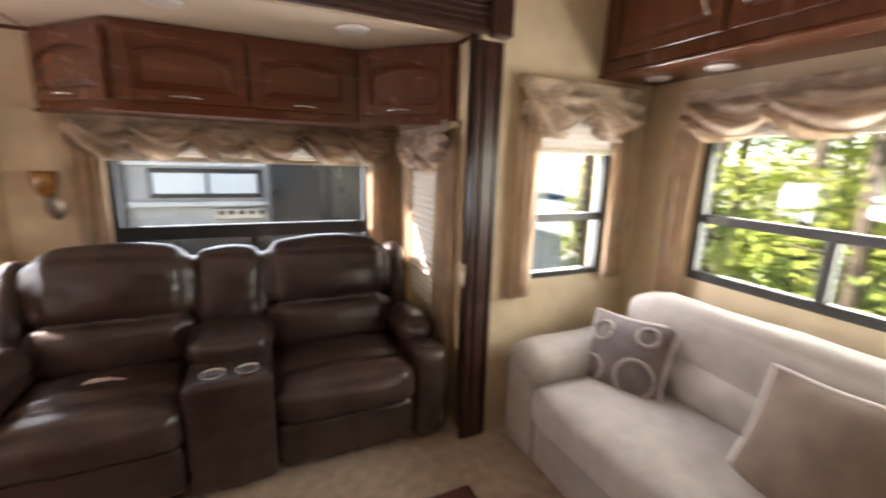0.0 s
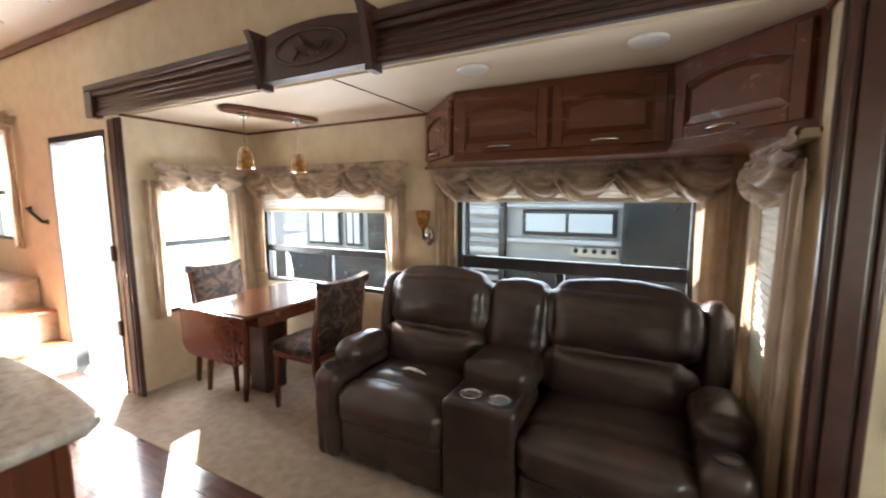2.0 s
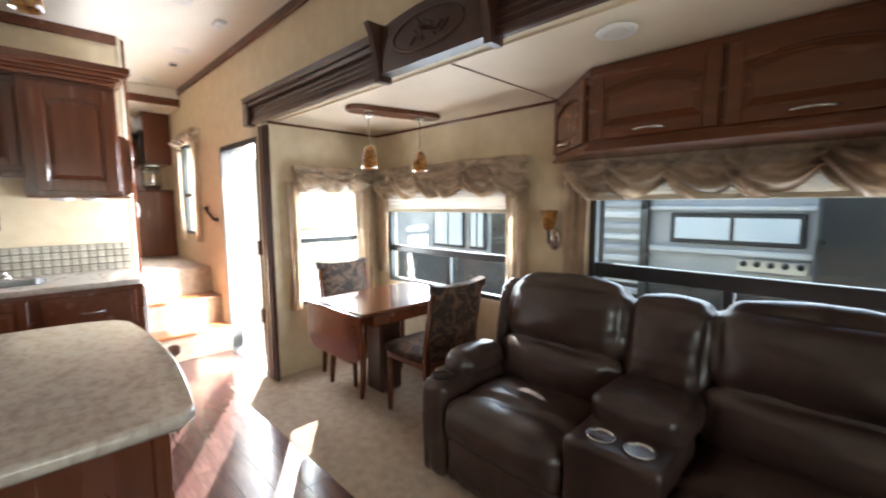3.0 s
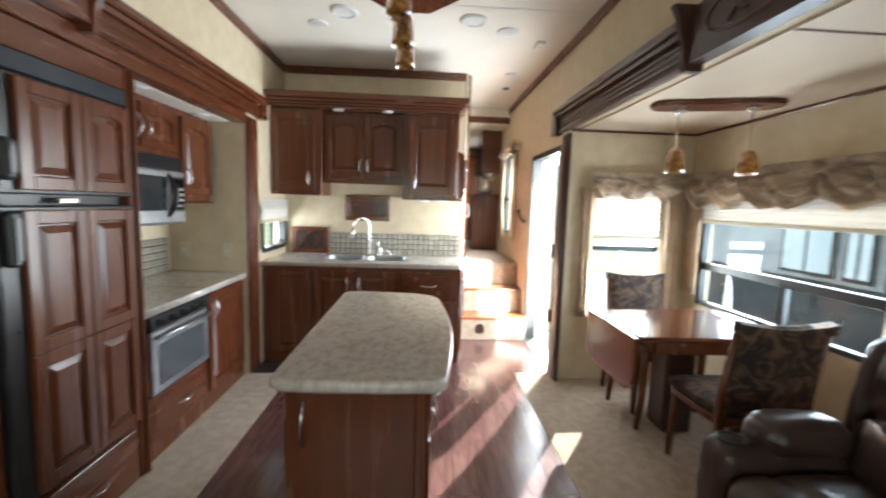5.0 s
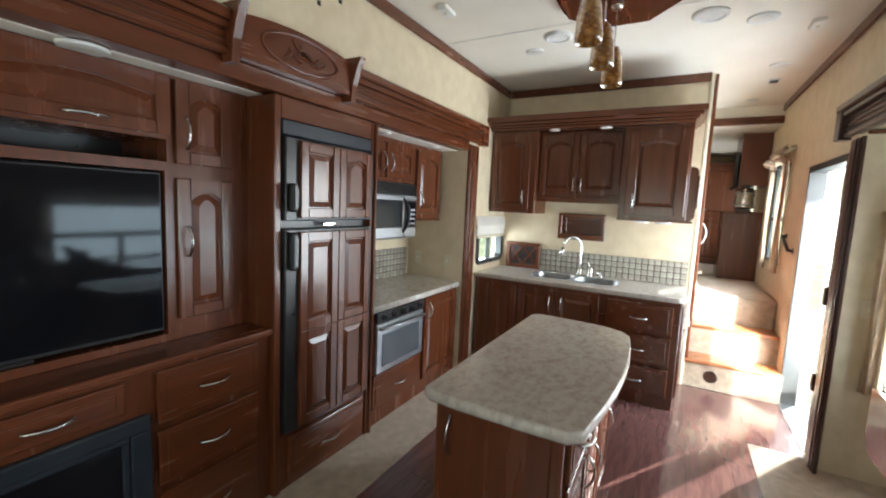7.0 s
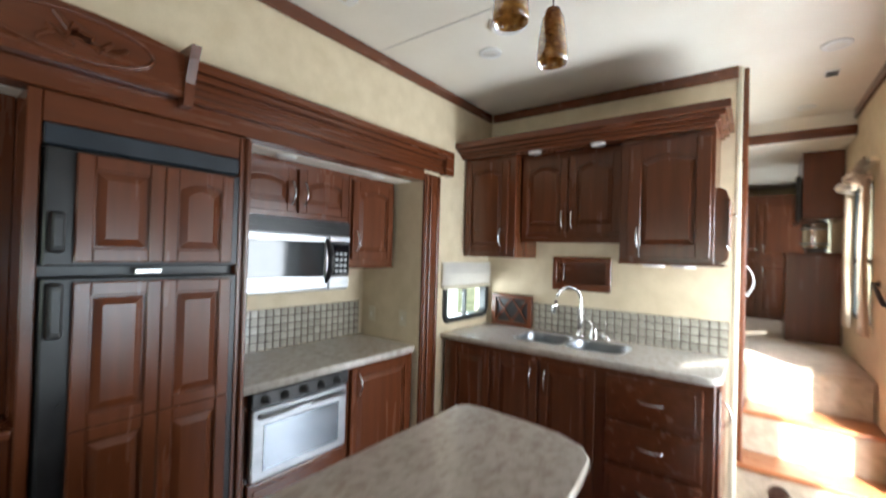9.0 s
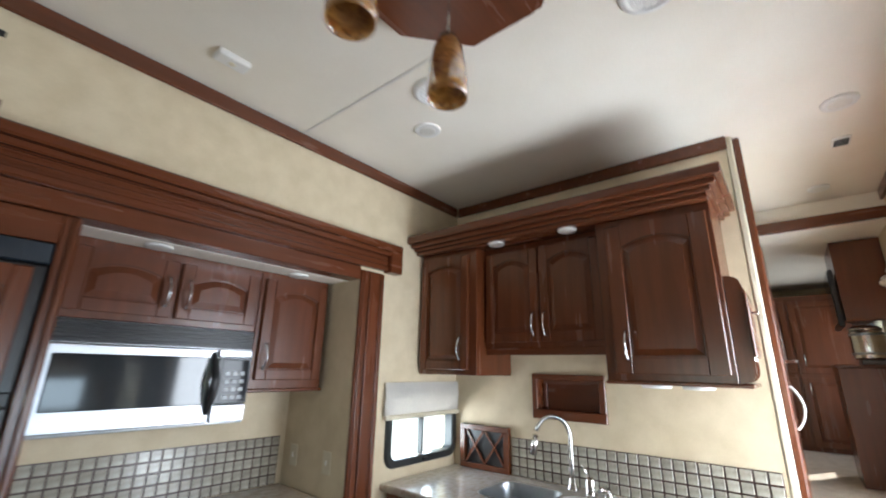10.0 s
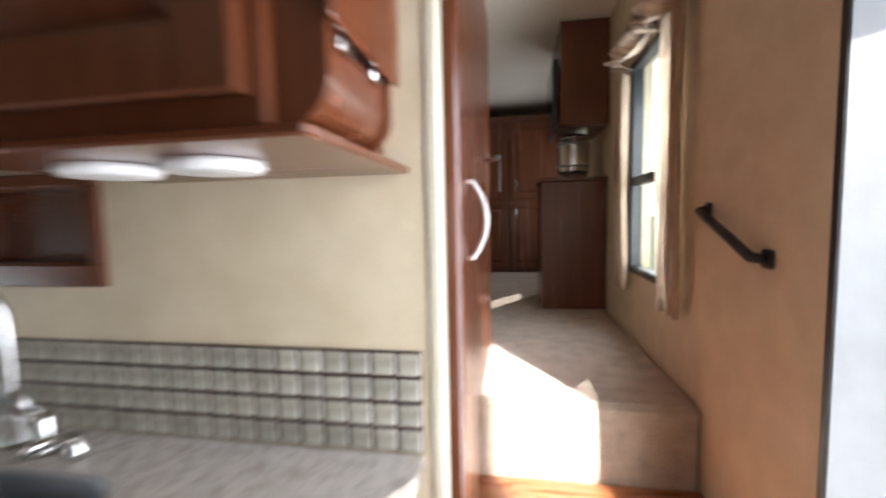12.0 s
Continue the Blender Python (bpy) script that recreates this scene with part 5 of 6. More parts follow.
# overhead cabinets above the recliners
M45 = lambda x, y, a: Matrix.Translation((x, y, 0)) @ Matrix.Rotation(radians(a), 4, 'Z') @ Matrix(((1, 0, 0, 0), (0, 0, -1, 0), (0, 1, 0, 0), (0, 0, 0, 1)))
oc = thing("overhead_cabinet", (0, 2.6, 1.70), "cherry overhead cabinet with angled ends and arched doors", "cabinet")
bm = bmesh.new()
prism(bm, [(-0.97, 2.845), (-0.97, 2.825), (-0.555, 2.41), (0.55, 2.41), (0.965, 1.985), (0.965, 2.845)], 1.70, 2.075)
part("body", bm, CHERRY_H, oc)
bm = bmesh.new()
prism(bm, [(-0.985, 2.845), (-0.985, 2.815), (-0.562, 2.392), (0.545, 2.392), (0.968, 1.955), (0.968, 2.845)], 1.682, 1.699)
part("bottom_board", bm, CHERRY_H, oc)
m = facing("-y", 0, 2.41, 0)
cabinet_door(oc, m, -0.53, -0.01, 1.73, 2.04, 0.035, (-0.27, 1.755, False), mat=CHERRY_H)
cabinet_door(oc, m, 0.01, 0.53, 1.73, 2.04, 0.035, (0.27, 1.755, False), mat=CHERRY_H)
ma = M45(-0.97, 2.825, -45)
cabinet_door(oc, ma, 0.03, 0.56, 1.73, 2.04, 0.035, (0.29, 1.755, False), mat=CHERRY_H)
L2 = math.hypot(0.415, 0.425)
ma = M45(0.55, 2.41, -45.7)
cabinet_door(oc, ma, 0.03, L2 - 0.03, 1.73, 2.05, 0.035, (0.27, 1.755, False), mat=CHERRY_H)

puck("puck_light", -0.29, 2.07, SZ, 0.075)
puck("puck_light", 0.45, 2.06, SZ, 0.075)
puck("puck_light", -1.95, -0.93, KZ, 0.055)
puck("puck_light", -2.65, -0.95, KZ, 0.055)
puck("puck_light", -0.25, -0.90, KZ, 0.075)

# ---- rear sofa ----
sofa = thing("sofa", (1.6, 0.5, 0.012), "pale grey beige sofa bed with rolled arms", "sofa")
SOF = dict(mat=SOFA_CLOTH, parent=sofa)
part("base", bx(1.20, 1.97, -0.45, 1.5, 0.015, 0.30, 0.015), SOFA_CLOTH, sofa)
for y0, y1 in ((-0.42, 0.52), (0.525, 1.47)):
    soft("seat_cushion", 1.15, 1.80, y0, y1, 0.26, 0.465, 0.05, 0.02, **SOF)
    soft("back_cushion", 1.70, 1.95, y0, y1, 0.42, 0.66, 0.08, 0.03, 0, **SOF)
soft("back_rest", 1.74, 1.99, -0.45, 1.50, 0.55, 0.87, 0.09, 0.02, 0, **SOF)
for y0, y1 in ((1.46, 1.72), (-0.68, -0.43)):
    soft("arm", 1.17, 1.95, y0, y1, 0.015, 0.53, 0.05, 0.0, **SOF)
    soft("arm_roll", 1.16, 1.92, y0 - 0.02, y1 + 0.01, 0.40, 0.60, 0.095, 0.01, **SOF)


def pillow(name, at, size, turn, label, mat, rings=False):
    t = thing(name, at, label, "pillow", "throw pillows on the sofa")
    mt = Matrix.Translation(at) @ turn
    bm = bmesh.new()
    n = 14
    for s in (-1, 1):
        g = [[bm.verts.new(mt @ Vector((size * (i / n - 0.5) * (1 - 0.08 * math.sin(math.pi * j / n)), size * (j / n - 0.5) * (1 - 0.08 * math.sin(math.pi * i / n)),
              s * (0.003 + 0.075 * (math.sin(math.pi * i / n) * math.sin(math.pi * j / n)) ** 0.55)))) for j in range(n + 1)] for i in range(n + 1)]
        for i in range(n):
            for j in range(n):
                q = [g[i][j], g[i + 1][j], g[i + 1][j + 1], g[i][j + 1]]
                bm.faces.new(q if s > 0 else q[::-1]).smooth = True
    part("cover", bm, mat, t)
    bm = bmesh.new()
    rim = []
    for k in range(4 * n):
        e, q = divmod(k, n)
        i, j = ((q, 0), (n, q), (n - q, n), (0, n - q))[e]
        rim.append(mt @ Vector((size * (i / n - 0.5) * (1 - 0.08 * math.sin(math.pi * j / n)), size * (j / n - 0.5) * (1 - 0.08 * math.sin(math.pi * i / n)), 0)))
    tube(bm, rim + rim[:1], 0.009, 6)
    part("piping", bm, PIPING, t, "off-white corded edge")
    if rings:
        for cx, cy, r in ((-0.12, 0.10, 0.05), (0.09, -0.09, 0.085), (0.10, 0.12, 0.045), (-0.13, -0.1, 0.06)):
            bm = bmesh.new()
            for s in (1,):
                pts = []
                for k in range(25):
                    a = 2 * math.pi * k / 24
                    u, v = cx * size / 0.42 + r * math.cos(a), cy * size / 0.42 + r * math.sin(a)
                    h = 0.003 + 0.075 * (max(0.0, math.cos(math.pi * u / size)) * max(0.0, math.cos(math.pi * v / size))) ** 0.55
                    pts.append(mt @ Vector((u, v, h)))
                tube(bm, pts, 0.009, 6)
            part("woven_ring", bm, RING_CLOTH, t)
    return t


pillow("throw_pillow", (1.60, 1.33, 0.585), 0.41, Matrix.Rotation(radians(-90 + 14), 4, 'Z') @ Matrix.Rotation(radians(60), 4, 'X') @ Matrix.Rotation(radians(4), 4, 'Z'), "taupe throw pillow woven with pale rings", GREY_CLOTH, True)
pillow("throw_pillow", (1.56, 0.53, 0.63), 0.46, Matrix.Rotation(radians(-90 - 8), 4, 'Z') @ Matrix.Rotation(radians(58), 4, 'X') @ Matrix.Rotation(radians(6), 4, 'Z'), "tan throw pillow with off-white piping", TAN_CLOTH)

# overhead cabinet above the sofa
rc, m = cabinet("overhead_cabinet", "-x", 1.70, 0, -1.785, 0.755, 1.965, 2.70, 0.378, "dark cherry overhead cabinet above the sofa")
for k in range(4):
    a = -1.74 + k * 0.62
    h = a + 0.53 if k % 2 == 0 else a + 0.06
    cabinet_door(rc, m, a, a + 0.59, 2.02, 2.62, 0.035, (h, 2.16, True))
part("bottom_board", bx(-1.786, 0.757, 1.945, 1.964, -0.378, 0.015, 0.005, m), CHERRY_Y, rc)
for y in (1.60, 1.28, 0.4):
    puck("puck_light", 1.90, y, 1.945, 0.06)

# ---- dining ----
tab = thing("dining_table", (-2.1, 2.35, 0.012), "cherry drop-leaf dining table with curved legs", "table")
bm = bmesh.new()
slab(bm, round_rect(-2.375, -1.715, 1.855, 2.80, 0.03, 3), 0.722, 0.75, (), 0.008)
bmesh.ops.recalc_face_normals(bm, faces=bm.faces)
part("tabletop", bm, TABLE_WOOD, tab)
bm = bmesh.new()
m = facing("-y", 0, 1.85, 0)
prism(bm, [(-2.37, 0.742), (-2.37, 0.55)] + [(-2.27 - 0.1 * math.cos(radians(a)), 0.52 - 0.1 * math.sin(radians(a))) for a in range(0, 91, 15)] + [(-1.82 + 0.1 * math.sin(radians(a)), 0.52 - 0.1 * math.cos(radians(a))) for a in range(0, 91, 15)] + [(-1.72, 0.55), (-1.72, 0.742)], 0.0, 0.022, m)
part("drop_leaf", bm, TABLE_WOOD, tab, "glossy cherry hanging leaf")
part("apron", bx(-2.31, -1.80, 2.0, 2.70, 0.62, 0.72, 0.005), CHERRY_H, tab)
for x, y in ((-2.5, 2.1), (-2.08, 2.1), (-2.32, 2.66), (-1.92, 2.66)):
    bm = bmesh.new()
    x1 = max(-2.33, min(-1.9, x))
    tube(bm, [(x1, y, 0.66), (x1 + (x - x1) * 0.4, y, 0.45), (x, y, 0.22), (x, y - 0.02, 0.008)], [0.032, 0.03, 0.024, 0.017], 4)
    part("leg", bm, CHERRY, tab)
part("pedestal", bx(-2.22, -2.02, 2.22, 2.42, 0.01, 0.66, 0.02), DARK_AND_SHADED_WOOD, tab)

ch = thing("dining_chair", (0, 0, 0), "cherry dining chair with dark floral tapestry upholstery", "chair", "chairs round the table")
CHR = dict(parent=ch, mat=TAPESTRY)
part("seat_frame", bx(-0.215, 0.215, -0.20, 0.20, 0.38, 0.43, 0.008), CHERRY_H, ch)
bm = bmesh.new()
cushion(bm, -0.225, 0.225, -0.22, 0.20, 0.425, 0.49, 0.03, 0.02)
part("seat_cushion", bm, TAPESTRY, ch, smooth=True)
bm = bmesh.new()
mt = Matrix.Translation((0, 0.20, 0.44)) @ Matrix.Rotation(radians(-9), 4, 'X')
vs = cushion(bm, -0.21, 0.21, -0.025, 0.035, 0.05, 0.48, 0.025, 0.012, mt)
part("back_cushion", bm, TAPESTRY, ch, smooth=True)
bm = bmesh.new()
n = 10
prism(bm, [(-0.235, 0.455), (0.235, 0.455)] + [(0.235 - 0.47 * k / n, 0.485 + 0.025 * abs(1 - 2 * k / n) ** 2) for k in range(n + 1)], -0.02, 0.03, mt @ Matrix(((1, 0, 0, 0), (0, 0, 1, 0), (0, 1, 0, 0), (0, 0, 0, 1))))
part("top_rail", bm, TAPESTRY, ch)
for s in (-1, 1):
    bm = bmesh.new()
    tube(bm, [(s * 0.215, 0.26, 0.0), (s * 0.215, 0.205, 0.40), (s * 0.222, 0.215, 0.55), (s * 0.225, 0.272, 0.89)], [0.018, 0.026, 0.022, 0.016], 4)
    part("back_leg", bm, CHERRY, ch)
    bm = bmesh.new()
    tube(bm, [(s * 0.19, -0.18, 0.40), (s * 0.195, -0.185, 0.2), (s * 0.195, -0.19, 0.0)], [0.026, 0.022, 0.016], 4)
    part("leg", bm, CHERRY, ch)
ch.matrix_basis = pose(-1.62, 2.33, 0.009, 0, 0, -90)
copy_thing(ch, pose(-2.48, 2.36, 0.009, 0, 0, 90))


def pendant(name, x, y, zc, ztop, zbot, r, label):
    t = thing(name, (x, y, zc), label, "pendant lamp", "amber pendants")
    bm = bmesh.new()
    lathe(bm, [(0.035, 0), (0.035, -0.008), (0.028, -0.022), (0.008, -0.026), (0.0, -0.026)], (x, y, zc), 20)
    part("canopy", bm, SATIN_NICKEL, t)
    bm = bmesh.new()
    tube(bm, [(x, y, zc - 0.02), (x, y, ztop)], 0.004, 6)
    part("stem", bm, SATIN_NICKEL, t)
    h = ztop - zbot
    bm = bmesh.new()
    prof = [(0.014, h), (r * 0.45, h * 0.98), (r * 0.72, h * 0.8), (r * 0.9, h * 0.5), (r, h * 0.15), (r * 0.98, 0.0), (r * 0.93, 0.0), (r * 0.95, h * 0.15), (r * 0.85, h * 0.5), (r * 0.66, h * 0.78), (0.012, h * 0.95)]
    lathe(bm, prof, (x, y, zbot), 24)
    part("shade", bm, AMBER, t, "marbled amber glass shade")
    bm = bmesh.new()
    lathe(bm, [(0.0, h * 0.35), (r * 0.5, h * 0.42), (r * 0.45, h * 0.7), (0.0, h * 0.9)], (x, y, zbot), 16)
    part("bulb", bm, FROST, t)


bm = bmesh.new()
a0, b0 = Vector((-2.0, 2.06)), Vector((-1.87, 2.57))
d = (b0 - a0).normalized()
sd_ = Vector((d.y, -d.x))
ov = [b0 + (d * math.cos(a) + sd_ * math.sin(a)) * 0.09 for a in [math.pi * (k / 12 - 0.5) for k in range(13)]] + [a0 - (d * math.cos(a) + sd_ * math.sin(a)) * 0.09 for a in [math.pi * (k / 12 - 0.5) for k in range(13)]]
slab(bm, [(p.x, p.y) for p in ov], SZ - 0.03, SZ - 0.001, (), 0.008)
bmesh.ops.recalc_face_normals(bm, faces=bm.faces)
tagged(part("pendant_plate", bm, CHERRY_Y), "long oval cherry ceiling plate over the table", "ceiling plate")
pendant("pendant_lamp", -2.02, 2.15, SZ - 0.03, 1.83, 1.68, 0.06, "amber glass pendant lamp hanging over the table")
pendant("pendant_lamp", -1.885, 2.50, SZ - 0.03, 1.81, 1.67, 0.06, "amber glass pendant lamp hanging over the table")
oct_ = [(-2.48, 0.39), (-2.26, 0.19), (-1.39, 0.19), (-1.17, 0.39), (-1.17, 0.665), (-1.39, 0.87), (-2.26, 0.87), (-2.48, 0.665)]
medallion = thing("ceiling_medallion", (-1.825, 0.53, 2.70), "elongated octagonal cherry ceiling panel holding pendants", "ceiling panel")
bm = bmesh.new()
for s, z0, z1 in ((0.90, 2.70, 2.725), (0.95, 2.725, 2.742), (1.0, 2.742, 2.764)):
    prism(bm, [(-1.825 + (x + 1.825) * (1 - (1 - s) * 0.5), 0.53 + (y - 0.53) * s) for x, y in oct_], z0, z1)
part("board", bm, CHERRY_H, medallion)
for x in (-2.165, -1.825, -1.485):
    pendant("pendant_lamp", x, 0.51, 2.70, 2.475, 2.262, 0.058, "amber glass pendant lamp hanging over the island")

sc = thing("wall_sconce", (-0.975, SY - 0.03, 1.15), "amber glass wall sconce with a dark bracket", "wall lamp")
bm = bmesh.new()
lathe(bm, [(0.0, 0.0), (0.045, 0.0), (0.04, 0.012), (0.0, 0.014)], (0, 0, 0), 20, facing("-y", -0.975, SY, 1.20) @ Matrix.Scale(1.6, 4, (0, 1, 0)))
part("backplate", bm, SATIN_NICKEL, sc)
bm = bmesh.new()
tube(bm, [(-0.975, SY - 0.01, 1.20), (-0.975, SY - 0.07, 1.19), (-0.975, SY - 0.08, 1.26)], 0.012, 8)
part("arm", bm, DARK_AND_SHADED_WOOD, sc)
bm = bmesh.new()
lathe(bm, [(0.015, 0), (0.035, 0.02), (0.05, 0.07), (0.055, 0.13), (0.05, 0.13), (0.045, 0.07), (0.03, 0.025), (0.0, 0.02)], (-0.975, SY - 0.08, 1.26), 20)
part("cup", bm, AMBER, sc)

# ---- ceiling fittings ----
for x, y, r in ((-3.83, 1.50, 0.07), (-1.63, -0.25, 0.075), (-2.84, -0.175, 0.07), (-2.82, 1.25, 0.085), (-4.99, 1.46, 0.06), (-0.3, 1.25, 0.08), (-0.3, -0.25, 0.075)):
    puck("ceiling_light", x, y, ZC, r, "flat round white ceiling light, unlit")
for x, y in ((-2.65, 0.97), (-2.62, 0.06)):
    t = thing("ceiling_vent", (x, y, ZC), "round white louvred ceiling vent", "vent", "ceiling vents")
    bm = bmesh.new()
    lathe(bm, [(0.1, 0), (0.1, -0.008), (0.085, -0.02), (0.072, -0.02), (0.07, -0.008)], (x, y, ZC - 0.0005), 32)
    part("rim", bm, WHITE, t)
    for k in range(7):
        w = math.sqrt(max(0.0004, 0.069 ** 2 - ((k - 3) * 0.02) ** 2))
        part("slat", bx(x - w, x + w, y + (k - 3) * 0.02 - 0.007, y + (k - 3) * 0.02 + 0.007, ZC - 0.014, ZC - 0.008, 0.001), WHITE, t)
    part("throat", bx(x - 0.05, x + 0.05, y - 0.05, y + 0.05, ZC - 0.004, ZC - 0.001), BLACK, t)
for x, y in ((-3.01, 1.545), (-1.94, -0.465)):
    t = thing("smoke_detector", (x, y, ZC), "small white box detector on the ceiling", "detector")
    part("case", bx(x - 0.065, x + 0.065, y - 0.035, y + 0.035, ZC - 0.03, ZC - 0.0005, 0.008, None, 2), WHITE, t)
    part("button", bx(x - 0.012, x + 0.012, y - 0.012, y + 0.012, ZC - 0.034, ZC - 0.0302, 0.002), IVORY, t)
t = thing("sprinkler_plate", (-4.28, 1.53, ZC), "small white slotted ceiling fitting", "ceiling fitting")
part("plate", bx(-4.33, -4.23, 1.49, 1.57, ZC - 0.012, ZC - 0.0005, 0.004), WHITE, t)
for k in range(3):
    part("slot", bx(-4.32 + k * 0.03, -4.30 + k * 0.03, 1.50, 1.56, ZC - 0.016, ZC - 0.0122, 0.001), BLACK, t)


def switch_plate(way, x, y, u, v, label):
    m = facing(way, x, y, 0)
    t = thing("switch_plate", m @ Vector((u, v, 0)), label, "wall plate", "wall plates")
    part("plate", bx(u - 0.036, u + 0.036, v - 0.057, v + 0.057, 0.0005, 0.006, 0.002, m), IVORY, t)
    part("toggle", bx(u - 0.006, u + 0.006, v - 0.012, v + 0.012, 0.0062, 0.013, 0.002, m), WHITE, t)


switch_plate("+x", SX0, 0, -0.915, 1.03, "ivory switch plate on the kitchen end wall")
switch_plate("+x", SX0, 0, -1.24, 1.03, "ivory outlet plate on the kitchen end wall")
switch_plate("+x", SX0 + 0.04, 0, 1.93, 1.05, "ivory switch plate near the dining window")
switch_plate("-x", SX1, 0, -1.87, 0.92, "white outlet plate beside the recliners")

# ---- bedroom beyond the steps ----
dr, m = cabinet("dresser", "+x", -5.80, 0, 1.39, 1.785, 0.786, 1.60, 0.50, "plain cherry dresser on the landing")
part("top", bx(1.375, 1.787, 1.601, 1.625, -0.5, 0.015, 0.005, m), CHERRY_Y, dr)
bc, m = cabinet("bedroom_cabinet", "+x", -5.76, 0, 1.50, 1.785, 1.95, 2.555, 0.55, "dark cherry overhead bedroom cabinet")
part("bottom_board", bx(1.49, 1.787, 1.935, 1.949, -0.55, 0.01, 0.004, m), CHERRY_Y, bc)
wd, m = cabinet("wardrobe", "+x", -7.5, 0, -0.6, 1.78, 0.786, 2.40, 0.5, "dark cherry bedroom wardrobe with panel doors")
for k in range(4):
    a = -0.56 + k * 0.58
    cabinet_door(wd, m, a, a + 0.55, 0.83, 1.52, 0.0, (a + 0.06, 1.4, True))
    cabinet_door(wd, m, a, a + 0.55, 1.56, 2.34, 0.0, (a + 0.06, 1.7, True))
bt = thing("bedroom_television", (-5.9, 1.47, 1.97), "small black television on the bedroom cabinet's side", "television")
part("casing", bx(-6.2, -5.755, 1.455, 1.489, 1.90, 2.34, 0.008), BLACK, bt)
part("screen", bx(-6.18, -5.775, 1.4515, 1.4548, 1.93, 2.325), BLACK_GLASS, bt)
lamp = thing("table_lamp", (-6.0, 1.61, 1.626), "drum lamp of polished metal on the dresser", "lamp")
bm = bmesh.new()
lathe(bm, [(0.095, 0.0), (0.10, 0.012), (0.10, 0.21), (0.095, 0.222)], (-6.0, 1.61, 1.665), 28)
part("shade", bm, SATIN_NICKEL, lamp)
for z in (1.70, 1.845):
    bm = bmesh.new()
    lathe(bm, [(0.1005, 0.0), (0.104, 0.003), (0.104, 0.013), (0.1005, 0.016)], (-6.0, 1.61, z), 28)
    part("band", bm, STEEL, lamp)
bm = bmesh.new()
lathe(bm, [(0.104, 0.0), (0.106, 0.01), (0.07, 0.03), (0.02, 0.035)], (-6.0, 1.61, 1.888), 28)
part("cap", bm, SATIN_NICKEL, lamp)
part("foot", bx(-6.07, -5.93, 1.54, 1.68, 1.626, 1.664, 0.006), DARK_AND_SHADED_WOOD, lamp)

# ---- outside ----
structure("ground", bx(-250, 250, -250, 250, -1.1, -0.85), GRASS, "dry summer grass reaching to the woods", "ground")
structure("gravel_pad", bx(-14, 8, -6, 9, -0.849, -0.84), GRAVEL, "pale gravel parking pad", "ground")

nb = thing("parked_trailer", (-0.6, 6.0, -0.84), "silver and charcoal travel trailer parked alongside", "trailer")
part("body", bx(-6.5, 4.5, 5.6, 8.0, -0.3, 2.6, 0.05), SILVER, nb)
part("slide_box", bx(0.16, 2.6, 5.25, 5.6, 0.05, 2.3, 0.03), CHARCOAL, nb, "charcoal slide-out box")
part("lower_band", bx(-6.45, 0.5, 5.57, 5.598, -0.25, 0.65, 0.01), CHARCOAL, nb)
part("dark_panel", bx(-3.65, -1.86, 5.56, 5.599, 0.66, 2.2, 0.01), CHARCOAL, nb)
part("white_band", bx(-6.45, 0.5, 5.575, 5.597, 1.75, 2.5, 0.01), GREYWHITE, nb)
for x0, x1, z0, z1 in ((-1.08, 0.08, 1.0, 1.33), (-4.95, -4.2, 0.7, 1.4), (-4.1, -3.75, 0.7, 1.4)):
    w = part("window", bx(x0, x1, 5.55, 5.574, z0, z1, 0.01), CHARCOAL, nb)
    part("pane", bx(x0 + 0.05, (x0 + x1) / 2 - 0.02, 5.54, 5.549, z0 + 0.05, z1 - 0.05), SKY_PAINTED_PANE, w)
    part("pane", bx((x0 + x1) / 2 + 0.02, x1 - 0.05, 5.54, 5.549, z0 + 0.05, z1 - 0.05), SKY_PAINTED_PANE, w)
bm = bmesh.new()
box(bm, -0.44, 0.12, 5.53, 5.573, 0.74, 0.87, 0.008)
part("outdoor_grill", bm, STEEL, nb, "small stainless outdoor grill panel")
for k in range(5):
    bm = bmesh.new()
    lathe(bm, [(0.03, 0), (0.03, 0.02), (0.0, 0.022)], (0, 0, 0), 12, facing("-y", -0.38 + k * 0.11, 5.53, 0.825))
    part("grill_knob", bm, BLACK, nb)
for k in range(12):
    part("louvre", bx(-1.83, -1.40, 5.53, 5.58, 0.35 + k * 0.13, 0.42 + k * 0.13, 0.01), GREYWHITE if k % 2 else SILVER, nb)
part("trim_band", bx(-1.29, 0.14, 5.52, 5.57, 0.90, 0.955, 0.006), GREYWHITE, nb)
part("trim_band", bx(-1.29, 0.14, 5.52, 5.57, 1.36, 1.40, 0.006), GREYWHITE, nb)
part("door_post", bx(-1.39, -1.30, 5.5, 5.58, -0.2, 2.3, 0.01), CHARCOAL, nb)
part("awning_arm", bx(-3.02, -2.94, 5.3, 5.38, -0.2, 2.4, 0.01), GREYWHITE, nb)
part("roof_edge", bx(-6.52, 4.52, 5.56, 8.02, 2.6, 2.68, 0.02), GREYWHITE, nb)

# added white block that stands for the bright view past the sink window
wt = thing("parked_trailer", (-3.5, -6.5, -0.84), "plain white trailer added to brighten the sink window's view", "trailer")
part("body", bx(-8.0, 1.5, -6.4, -3.9, -0.6, 2.5, 0.06), GREYWHITE, wt)
part("stripe", bx(-7.9, 1.4, -3.9, -3.88, 0.95, 1.1, 0.005), SILVER, wt)
part("roof_edge", bx(-8.02, 1.52, -6.42, -3.87, 2.5, 2.57, 0.02), SILVER, wt)

